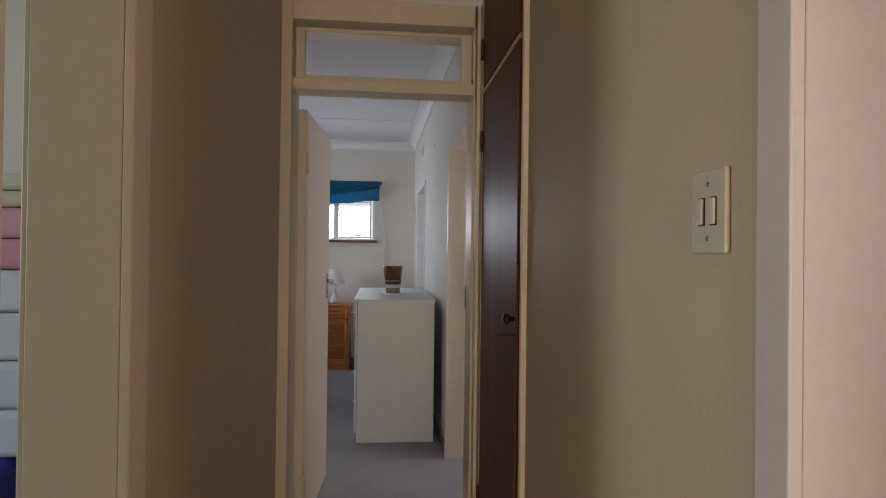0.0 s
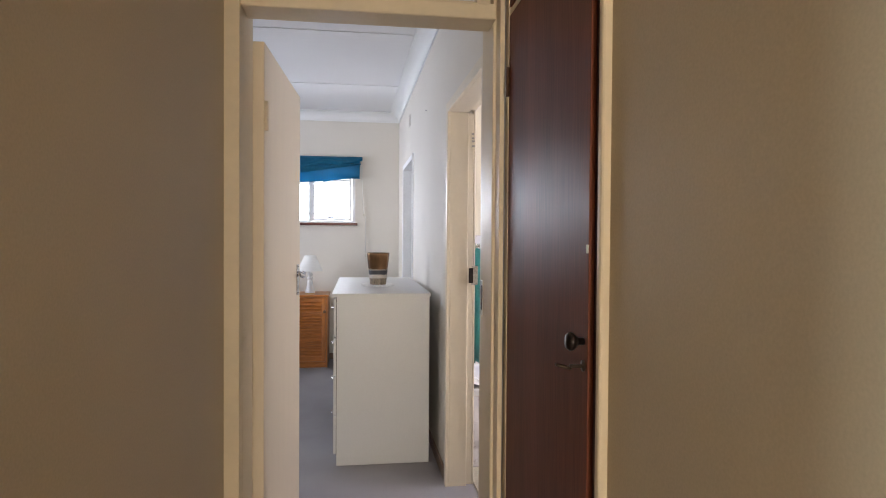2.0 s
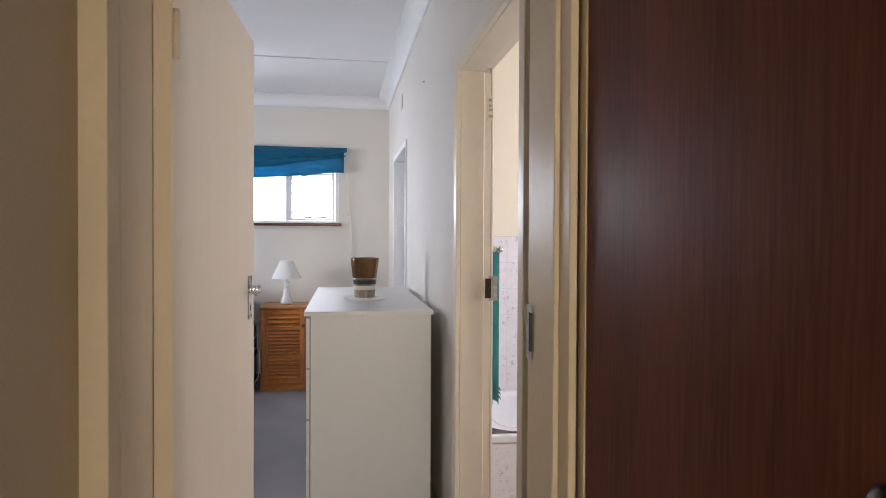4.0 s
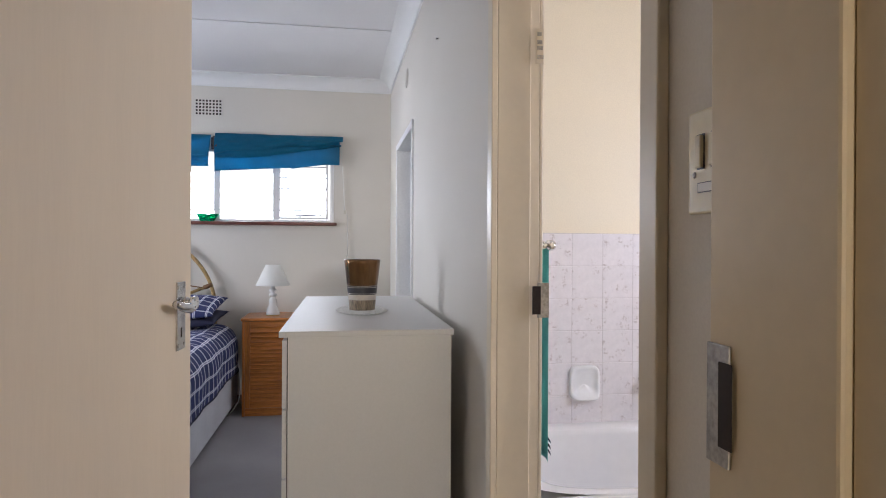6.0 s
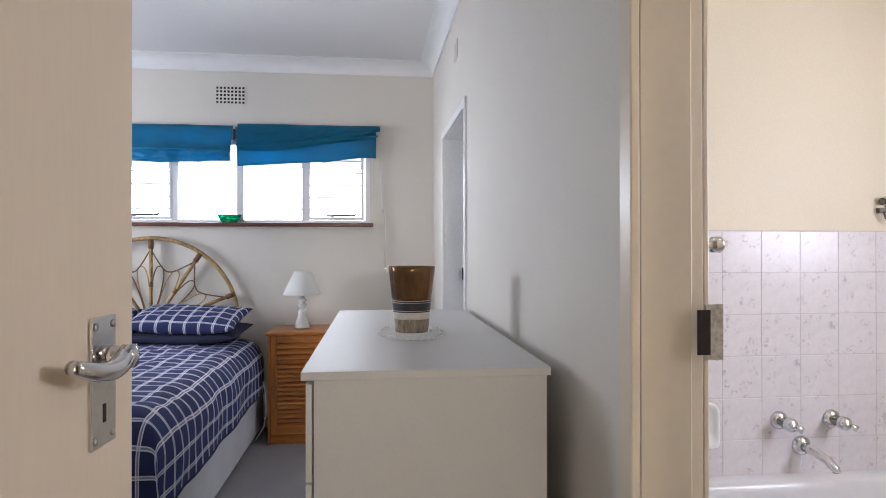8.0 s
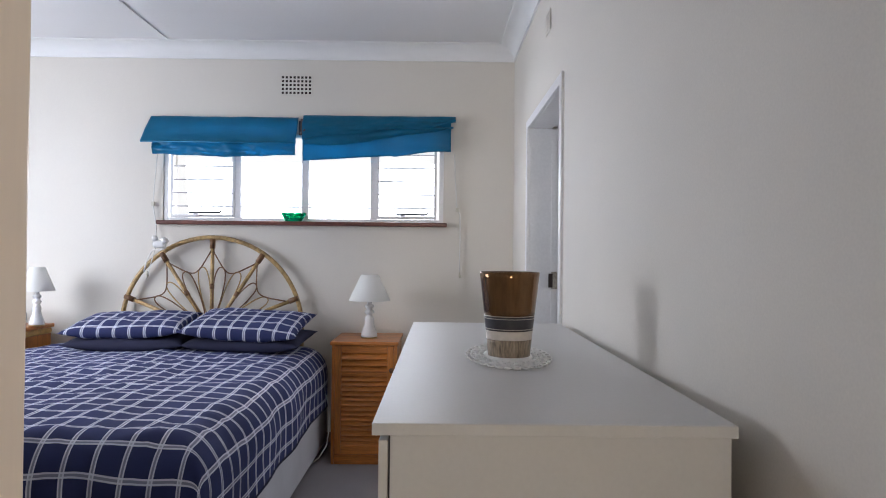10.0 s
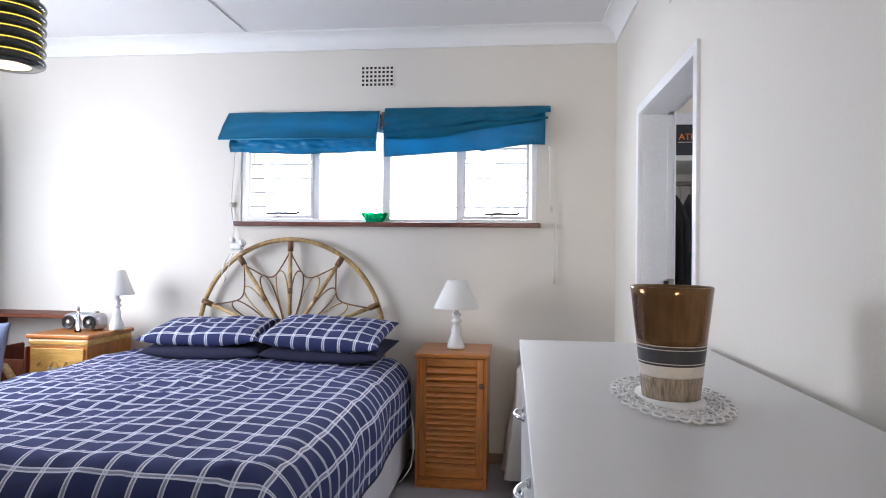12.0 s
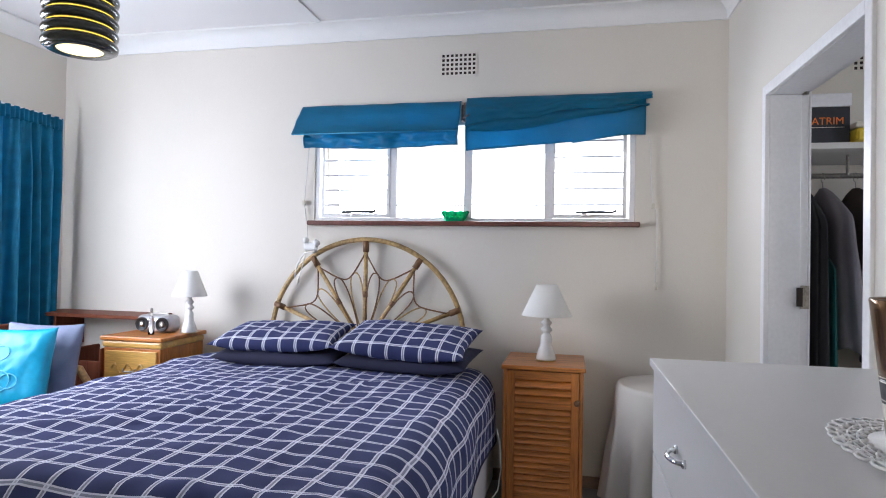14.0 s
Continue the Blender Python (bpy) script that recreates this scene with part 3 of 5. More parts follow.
for i in range(4):
    a, b = edges[i] + 0.017, edges[i + 1] - 0.017
    p = part("pane", boxes((a, b, 0.006, 0.010, WZ0 + 0.02, WZ1 - 0.03)), M_CLEAR, win)
    p.visible_shadow = False
    if i in (0, 3):
        part("sash", boxes((a, a + 0.018, -0.028, -0.004, WZ0 + 0.024, WZ1 - 0.032), (b - 0.018, b, -0.028, -0.004, WZ0 + 0.024, WZ1 - 0.032), (a + 0.018, b - 0.018, -0.028, -0.004, WZ0 + 0.024, WZ0 + 0.044), bevel=0.002), M_FRAMEW, win)
        for k in range(5):
            z = WZ0 + 0.100 + 0.0915 * k
            part("louvre_edge", box(a + 0.012, b - 0.012, -0.018, -0.008, z - 0.0042, z + 0.0042, bevel=0.001), M_LOUVRE, win)
        st = part("window_stay", tube([(a + 0.14, -0.05, WZ0 + 0.052), (a + 0.22, -0.055, WZ0 + 0.056), (a + 0.34, -0.05, WZ0 + 0.054), (a + 0.36, -0.05, WZ0 + 0.066)], 0.0075, 8), M_BLACK, win, "black casement stay")
        part("stay_bracket", box(a + 0.17, a + 0.20, -0.055, -0.028, WZ0 + 0.03, WZ0 + 0.05, bevel=0.002), M_FRAMEW, win)
    else:
        part("glazing_bar", tube([(a, -0.008, WZ0 + 0.10), (b, -0.008, WZ0 + 0.098)], 0.0038, 6), M_LOUVRE, win)
part("window_sill", boxes((-ww - 0.025, ww + 0.025, -0.085, -0.0225, WZ0 - 0.028, WZ0 - 0.0005), bevel=0.006), M_SILL, win, "red-brown tiled window sill")
solid("backdrop_north", boxes((-6.0, 3.5, 10.9, 10.92, -0.5, 5.0)), M_SKYGLOW, "bright overcast daylight outside the window", "backdrop")

# big west window, whose light falls on the wall behind the bed
win2 = thing("window_2", (-4.03, 6.75, 0), "wide white steel-framed window behind the curtains", "window", kind="structure")
part("window_frame", boxes((-0.02, 0.02, -0.85, -0.81, 0.95, 2.13), (-0.02, 0.02, 0.81, 0.85, 0.95, 2.13), (-0.02, 0.02, -0.81, 0.81, 0.95, 0.98), (-0.02, 0.02, -0.81, 0.81, 2.10, 2.13), bevel=0.003), M_FRAMEW, win2)
for y in (-0.4, 0, 0.4):
    part("mullion", boxes((-0.02, 0.02, y - 0.017, y + 0.017, 0.98, 2.10), bevel=0.003), M_FRAMEW, win2)
part("window_sill", boxes((0.02, 0.13, -0.86, 0.86, 0.92, 0.9495), bevel=0.006), M_SILL, win2)


# ---- chest of drawers ----
CH = thing("chest_of_drawers", (-0.020, 5.833, 0), "white melamine chest of drawers with chrome handles", "chest of drawers")
HX, HY, HT = 0.290, 0.730, 1.01
part("top", boxes((-HX, HX, -HY, HY, HT - 0.020, HT), bevel=0.002), M_WHITE, CH)
part("side_panel", boxes((-HX + 0.0285, HX - 0.008, -HY + 0.008, -HY + 0.024, 0, HT - 0.0205), bevel=0.001), M_WHITE, CH)
part("side_panel", boxes((-HX + 0.0285, HX - 0.008, HY - 0.024, HY - 0.008, 0, HT - 0.0205), bevel=0.001), M_WHITE, CH)
part("back_panel", boxes((HX - 0.016, HX - 0.009, -HY + 0.0245, HY - 0.0245, 0.01, HT - 0.021)), M_WHITE, CH)
part("base", boxes((-HX + 0.05, HX - 0.02, -HY + 0.0245, HY - 0.0245, 0.0, 0.06)), M_WHITE, CH)
part("body", boxes((-HX + 0.0255, HX - 0.017, -HY + 0.0145, HY - 0.0245, 0.061, HT - 0.021)), M_BLACK, CH)


def bow_handle(x, y, z):
    pts = [(x, y - 0.048, z)] + [(x - 0.004 - 0.024 * math.sin(math.pi * i / 12) ** 0.6, y - 0.048 + 0.096 * i / 12, z) for i in range(13)] + [(x, y + 0.048, z)]
    bm = tube(pts, 0.0052, 10)
    for s in (-1, 1):
        join(bm, lathe([(0.009, 0), (0.009, 0.006), (0.006, 0.008)], 14, Matrix.Translation((x, y + s * 0.048, z)) @ Matrix.Rotation(radians(-90), 4, "Y")))
    return bm


for r in range(4):
    z0, z1 = 0.07 + r * 0.229, 0.07 + (r + 1) * 0.229 - 0.006
    dr = part("drawer", boxes((-HX + 0.010, -HX + 0.025, -HY + 0.010, HY - 0.010, z0, z1), bevel=0.0015), M_WHITE, CH)
    for y in (-0.27, 0.27):
        part("handle", bow_handle(-HX + 0.010, y, (z0 + z1) / 2 + 0.01), M_CHROME, dr, "chrome bow handle")

# ---- bed ----
BX0, BX1, BY0, BY1, BT = -2.80, -0.945, 6.04, 8.20, 0.650
BC = (BX0 + BX1) / 2
bed = thing("double_bed", (BC, (BY0 + BY1) / 2, 0), "wide divan bed on a white base", "bed")
bw, bl = (BX1 - BX0) / 2, (BY1 - BY0) / 2
part("base", boxes((-bw + 0.01, bw - 0.0, -bl + 0.02, bl, 0.04, 0.37), bevel=0.02), M_DIVAN, bed, "white valance round the divan base")
part("mattress", boxes((-bw + 0.02, bw - 0.02, -bl + 0.02, bl, 0.371, 0.60), bevel=0.05), M_DIVAN, bed)
for sx in (-1, 1):
    for sy in (-1, 1):
        part("leg", lathe([(0.02, 0), (0.025, 0.045)], 12, Matrix.Translation((sx * (bw - 0.1), sy * (bl - 0.1), 0))), M_BLACK, bed)


def cover_point(u, v):
    """Duvet cover: u across, v from the head (0) to past the foot (1), draped over rounded edges."""
    hw, r = bw + 0.015, 0.13
    cu = (u - 0.5) * 2 * (hw + 0.27)
    cv = v * (2 * bl - 0.12 + 0.33)
    fl = 2 * bl - 0.12 + 0.02

    def bend(s, lim):
        flat = lim - r
        if s <= flat:
            return s, 0.0
        q = (s - flat) / r
        if q < math.pi / 2:
            return flat + r * math.sin(q), r * (1 - math.cos(q))
        return lim, r + (s - flat - r * math.pi / 2)
    x, du = bend(abs(cu), hw)
    y, dv = bend(cv, fl)
    x = math.copysign(x, cu)
    drop = (du ** 3 + dv ** 3) ** (1 / 3)
    p = Vector((cu * 1.0, cv * 1.0, 0.0))
    rid = 1 - abs(noise.noise(Vector((p.x * 2.1 + p.y * 1.3, p.y * 1.6 - p.x * 0.8, 1.7)))) * 2
    fold = 0.012 * max(0.0, rid) ** 2 + 0.010 * noise.noise(p * 3.0) + 0.006 * noise.noise(p * 8.0)
    cr = 1 - abs(noise.noise(Vector((p.x * 5.5 - p.y * 2.0, p.y * 4.0 + p.x * 3.0, 4.2)))) * 2.4
    fold += 0.008 * max(0.0, cr) ** 3 * max(0.0, 0.5 + noise.noise(p * 1.3))
    puff = 0.045 * (1 - (cu / (hw + 0.3)) ** 2)
    hang = min(1.0, drop / 0.15)
    z = BT - drop + (fold + puff) * (1 - 0.9 * hang)
    out = hang * (0.007 * math.sin(cv * 9 + 3 * noise.noise(p * 1.5)) + 0.012 + 0.012 * noise.noise(p * 5.0))
    outy = hang * (0.012 * math.sin(cu * 9 + 4 * noise.noise(p * 1.5)) + 0.012 + 0.012 * noise.noise(p * 5.0))
    if du > 0.03:
        x += math.copysign(out, cu)
    yy = bl - 0.12 - y - (outy if dv > 0.03 else 0.0)
    z += 0.010 * noise.noise(Vector((cu * 4, cv * 4, 9))) * hang
    return (x, yy, z)


cw, cl = 2 * (bw + 0.285), 2 * bl - 0.12 + 0.33
dv = thing("duvet", (BC, (BY0 + BY1) / 2, 0), "navy and white checked duvet spread over the bed", "duvet")
part("cover", sheet(cover_point, 150, 180, lambda s, t: (s * cw + 0.003 * noise.noise(Vector((s * 7, t * 8, 2.2))), t * cl + 0.003 * noise.noise(Vector((s * 7, t * 8, 6.6))))), M_PLAID, dv)
part("hem", tube([cover_point(0.0, i / 90) for i in range(91)] + [cover_point(i / 90, 1.0) for i in range(1, 91)] + [cover_point(1.0, 1 - i / 90) for i in range(1, 91)], 0.006, 6), M_NAVY, dv, "plain navy piped hem")


def cushion(name, loc, w, h, thick, material, label, category="pillow", tilt=(0, 0, 0), group="", seed=0.0):
    """A filled cushion lying in x-y, thickness in z."""
    t = thing(name, loc, label, category, group)
    t.matrix_world = pose(*loc, *tilt)

    def side(sg):
        def fn(a, b):
            x, y = (a - 0.5) * 2, (b - 0.5) * 2
            k = max(0.0, (1 - abs(x) ** 2.6) * (1 - abs(y) ** 2.6)) ** 0.48
            pin = 1 - 0.07 * (1 - abs(x) ** 2) * abs(y) ** 6 - 0.0
            pin2 = 1 - 0.07 * (1 - abs(y) ** 2) * abs(x) ** 6
            n = noise.noise(Vector((x * 2.2 + seed, y * 2.2, seed * 3))) * 0.014 + noise.noise(Vector((x * 6 + seed, y * 6, sg))) * 0.006
            return (x * w / 2 * pin2, y * h / 2 * pin, sg * (k * thick / 2 + n * k) + 0.02 * (x * x) * (0.5 if sg > 0 else 0.5))
        return fn
    bm = bmesh.new()
    lay = bm.loops.layers.uv.new("UVMap")
    for sg in (1, -1):
        fn = side(sg)
        n, m = 44, 34
        v = [[bm.verts.new(fn(i / n, j / m)) for j in range(m + 1)] for i in range(n + 1)]
        for i in range(n):
            for j in range(m):
                ids = ((i, j), (i + 1, j), (i + 1, j + 1), (i, j + 1))
                fc = bm.faces.new([v[a][b] for a, b in ids])
                fc.smooth = True
                for lp, (a, b) in zip(fc.loops, ids):
                    lp[lay].uv = (a / n * w * 1.05, b / m * h * 1.1)
    bmesh.ops.remove_doubles(bm, verts=bm.verts, dist=0.0008)
    part("cover", bm, material, t)
    return t


cushion("pillow", (-2.06, 7.92, 0.742), 0.70, 0.46, 0.11, M_NAVY, "plain navy pillow lying on the bed", tilt=(5, 0, 2), group="plain pillows", seed=1.0)
cushion("pillow", (-1.36, 7.92, 0.742), 0.70, 0.46, 0.11, M_NAVY, "plain navy pillow lying on the bed", tilt=(5, 0, -3), group="plain pillows", seed=2.3)
cushion("pillow", (-2.08, 7.91, 0.832), 0.69, 0.45, 0.115, M_PLAID, "navy checked pillow stacked on a plain pillow", tilt=(9, -1, 3), group="checked pillows", seed=3.1)
cushion("pillow", (-1.37, 7.90, 0.838), 0.71, 0.46, 0.125, M_PLAID, "navy checked pillow stacked on a plain pillow", tilt=(12, 2, -4), group="checked pillows", seed=4.7)

# ---- rattan headboard ----
hb = thing("headboard", (-1.739, 8.262, 0), "sunburst rattan cane headboard leaning on the wall", "headboard")
HC, HR = 0.775, 0.605
arch = [(HR * math.cos(radians(a)), 0, HC + HR * math.sin(radians(a))) for a in range(0, 181, 5)]
part("arch", tube([(HR, 0, 0.3)] + arch + [(-HR, 0, 0.3)], 0.015, 12), M_RATTAN, hb)
part("crossbar", tube([(-HR, 0.0, 0.62), (HR, 0.0, 0.62)], 0.014, 10), M_RATTAN, hb)
SP = (90, 57, 123, 22, 158)


def polar(a, r, y=-0.006):
    return Vector((r * math.cos(radians(a)), y, HC - 0.03 + r * math.sin(radians(a))))


for a in SP:
    part("spoke", tube([polar(a, 0.02), polar(a, 0.3), polar(a, HR + 0.02)], [0.014, 0.0125, 0.013], 10), M_RATTAN, hb)
    part("binding", tube([polar(a, HR - 0.045), polar(a, HR + 0.022)], 0.0185, 10), M_RATTAND, hb)
    part("binding", tube([polar(a, 0.29), polar(a, 0.325)], 0.0155, 10), M_RATTAND, hb)
ANG = (22, 57, 90, 123, 158)
for a0, a1 in zip(ANG, ANG[1:]):
    am = (a0 + a1) / 2
    n = 14
    sag = [polar(a0 + (a1 - a0) * i / n, HR * (0.92 - 0.24 * math.sin(math.pi * i / n) ** 0.9), -0.012) for i in range(n + 1)]
    part("cane_loop", tube(sag, 0.0048, 7), M_RATTAND, hb)
    for s in (-1, 1):
        ac = radians(am + s * (a1 - a0) * 0.235)
        ax, pr = Vector((math.cos(ac), 0, math.sin(ac))), Vector((-math.sin(ac), 0, math.cos(ac)))
        loop = []
        for i in range(33):
            q = 2 * math.pi * i / 32
            rr = 0.275 - 0.165 * math.cos(q)
            loop.append(Vector((0, -0.013 - 0.002 * s, HC - 0.03)) + ax * rr + pr * (0.046 * (abs(math.sin(q)) ** 0.8) * math.copysign(1, math.sin(q)) * (0.45 + 0.55 * (rr - 0.11) / 0.33)))
        part("cane_loop", tube(loop, 0.0045, 7), M_RATTAND if s > 0 else M_RATTAN, hb)

# small things hung on the headboard and blind cords
pl = thing("plug_adaptor", (-2.069, 8.205, 1.335), "white plastic plug adaptor wedged on the headboard", "plug")
part("body", box(-0.045, 0.04, -0.025, 0.02, -0.028, 0.022, bevel=0.018, seg=4), M_CERAMIC, pl)
part("socket", lathe([(0.0, 0), (0.022, 0.002), (0.024, 0.018), (0.016, 0.028), (0.0, 0.030)], 18, Matrix.Translation((0.03, -0.012, 0.010)) @ Matrix.Rotation(radians(35), 4, "Y")), M_CERAMIC, pl, smooth=True)
part("plug_lead", tube([(0.04, -0.02, -0.01), (0.05, -0.03, -0.03), (0.02, -0.035, -0.045), (-0.03, -0.03, -0.04), (-0.05, -0.025, -0.065), (-0.075, -0.03, -0.12), (-0.09, -0.03, -0.19)], 0.0045, 8), M_CORD, pl)
part("plug", lathe([(0.018, 0), (0.02, 0.02), (0.012, 0.034)], 16, Matrix.Translation((-0.03, -0.01, 0.018))), M_CORD, pl)


def cord(name, pts, r, label):
    t = thing(name, pts[0], label, "cord")
    o = Vector(pts[0])
    part("strand", tube([Vector(p) - o for p in pts], r, 7), M_CORD, t)
    return t, o


t, o = cord("cord", [(-0.117, 8.30, 1.97), (-0.110, 8.302, 1.78), (-0.097, 8.305, 1.60), (-0.076, 8.306, 1.55), (-0.074, 8.306, 1.4), (-0.076, 8.304, 1.15)], 0.0035, "white blind cord hanging on the wall")
part("cleat", box(0.012, 0.032, -0.012, 0.006, -0.40, -0.37, bevel=0.003), M_SWITCHW, t)
part("tassel", lathe([(0.004, 0.03), (0.009, 0.0), (0.007, -0.012)], 12, Matrix.Translation((0.043, 0.004, -0.835))), M_SWITCHW, t)
t, o = cord("cord", [(-2.13, 8.28, 1.95), (-2.15, 8.29, 1.75), (-2.165, 8.30, 1.60), (-2.14, 8.30, 1.45), (-2.13, 8.27, 1.30), (-2.145, 8.23, 1.18), (-2.165, 8.22, 1.10)], 0.0035, "white blind cord trailing over the headboard")
part("cleat", box(-0.045, -0.025, 0.01, 0.03, -0.36, -0.33, bevel=0.003), M_SWITCHW, t)
part("tassel", lathe([(0.004, 0.03), (0.009, 0.0), (0.007, -0.012)], 12, Matrix.Translation((-0.03, -0.055, -0.83))), M_SWITCHW, t)


# ---- folded roman blinds ----
M_BRKT = mat("tarnished_bracket", (0.14, 0.10, 0.10), 0.5, 0.3, vary=0.2)
def blind_left():
    t = thing("roman_blind", (-1.68, 8.30, 2.200), "turquoise blue satin roman blind drawn up in folds", "blind", "roman blinds")
    def flap(a, b):
        x = -0.495 - 0.04 * b + a * (1.0 + 0.035 * b)
        d = 0.02 + 0.075 * b ** 0.8 + 0.008 * noise.noise(Vector((a * 5, b * 3, 0)))
        return (x, -d, 0.0 - 0.185 * b + 0.004 * noise.noise(Vector((a * 7, 2, 0))))
    part("upper_fold", sheet(flap, 60, 12, thick=0.004), M_BLUE, t)
    def low(a, b):
        x = -0.475 + a * 0.965
        w = 0.022 * noise.noise(Vector((a * 7, b * 2.5, 4))) + 0.014 * noise.noise(Vector((a * 17, b * 5, 4)))
        return (x, -0.04 - 0.03 * b * (1 - b) * 4 * 0.5 + w, -0.165 - 0.095 * b - 0.012 * math.sin(a * math.pi) * b - 0.008 * noise.noise(Vector((a * 5, 0, 7))) * b)
    part("lower_fold", sheet(low, 80, 12, thick=0.004), M_BLUE, t)
    part("batten", box(-0.5, 0.49, -0.02, 0.015, -0.02, 0.0, bevel=0.003), M_BLUE, t)
    part("hem_batten", tube([(-0.53, -0.096, -0.186), (0.5, -0.096, -0.186)], 0.0045, 8), M_BLUE, t)


def blind_right():
    t = thing("roman_blind", (-0.628, 8.30, 2.215), "turquoise blue satin roman blind sagging in crumpled folds", "blind", "roman blinds")
    def under(a, b):
        x = -0.515 + a * 1.0
        w = 0.012 * noise.noise(Vector((a * 7, b * 3, 8)))
        z0, z1 = -0.02, -0.310 + 0.065 * a + (0.012 * math.sin(a * 9) if a > 0.6 else 0)
        return (x, -0.03 - 0.02 * math.sin(math.pi * b) + w * b, z0 + (z1 - z0) * b)
    part("lower_fold", sheet(under, 80, 16, thick=0.004), M_BLUE, t)
    def roll(a, b):
        x = -0.515 + a * 1.03
        q = b * 2
        edge = -0.175 + 0.115 * a + 0.012 * math.sin(a * 14)
        amp = 0.05 + 0.012 * noise.noise(Vector((a * 6, b * 4, 2))) + 0.010 * noise.noise(Vector((a * 15, b * 6, 2)))
        return (x, -0.024 - amp * math.sin(min(1, b * 1.05) * math.pi * 0.62) ** 0.8 - 0.014 * noise.noise(Vector((a * 5 - b * 2, b * 3, 5))), edge * b)
    part("upper_fold", sheet(roll, 90, 18, thick=0.004), M_BLUE, t)
    def crease(a, b):
        x = -0.50 + a * 1.0
        zc = -0.185 + 0.105 * a
        return (x, -0.058 - 0.020 * math.sin(math.pi * b) - 0.008 * noise.noise(Vector((a * 8, b, 3))), zc - (b - 0.5) * (0.078 + 0.02 * math.sin(a * 7)) * (0.15 + 0.85 * math.sin(math.pi * min(1, a + 0.06)) ** 0.6))
    part("middle_fold", sheet(crease, 60, 10, thick=0.004), M_BLUE, t)
    part("batten", box(-0.515, 0.515, -0.02, 0.015, -0.02, 0.0, bevel=0.003), M_BLUE, t)
    part("bracket", box(-0.535, -0.50, -0.03, 0.015, -0.10, -0.025, bevel=0.003), mat("bare_wood_batten", (0.30, 0.2, 0.16), 0.7, vary=0.15), t)


blind_left()
blind_right()
bk = thing("blind_bracket", (-1.156, 8.318, 2.135), "grey-brown curled bracket between the two blinds", "bracket")
part("plate", box(-0.022, 0.018, -0.03, 0.0, -0.05, 0.045, bevel=0.004), M_BRKT, bk)
part("curl", tube([(0.0, -0.03, 0.04), (0.012, -0.06, 0.03), (0.045, -0.085, -0.005), (0.03, -0.09, -0.03), (0.0, -0.07, -0.045)], 0.006, 8), M_BRKT, bk)


# ---- air bricks ----
def air_brick(name, loc, nx, nz, pitch, label, rz=0):
    """A white grid of square holes: x across, front at -y."""
    t = thing(name, loc, label, "air vent", rz=rz)
    w, h = nx * pitch, nz * pitch
    bm = bmesh.new()
    bar = pitch * 0.40
    xs = [-w / 2 - bar / 2]
    for i in range(nx):
        xs += [-w / 2 + i * pitch + bar / 2, -w / 2 + (i + 1) * pitch - bar / 2]
    xs.append(w / 2 + bar / 2)
    zs = [-h / 2 - bar / 2]
    for j in range(nz):
        zs += [-h / 2 + j * pitch + bar / 2, -h / 2 + (j + 1) * pitch - bar / 2]
    zs.append(h / 2 + bar / 2)
    vv = [[bm.verts.new((x, -0.0035, z)) for z in zs] for x in xs]
    for i in range(len(xs) - 1):
        for j in range(len(zs) - 1):
            if not (i % 2 and j % 2):
                bm.faces.new((vv[i][j], vv[i + 1][j], vv[i + 1][j + 1], vv[i][j + 1]))
    bmesh.ops.recalc_face_normals(bm, faces=bm.faces)
    bmesh.ops.solidify(bm, geom=bm.faces[:], thickness=0.003)
    part("grid", bm, M_WALL, t)
    part("backing", box(-w / 2, w / 2, -0.0012, -0.0006, -h / 2, h / 2), M_DARK, t)


air_brick("air_vent", (-1.204, 8.319, 2.430), 8, 5, 0.0265, "white air vent with square holes above the window")
air_brick("air_vent", (1.0, 8.319, 2.36), 8, 5, 0.0265, "white air vent with square holes in the closet")
v = thing("wall_vent_cover", (east_x(7.05) - 0.001, 7.05, 2.395), "off-white painted vent cover on the wall", "air vent", rz=-90)
part("plate", box(-0.055, 0.055, -0.006, 0, -0.05, 0.05, bevel=0.002), M_WALL, v)
for i in range(4):
    part("slat", box(-0.045, 0.045, -0.010, -0.006, -0.036 + i * 0.022, -0.026 + i * 0.022, bevel=0.001), M_WALL, v)


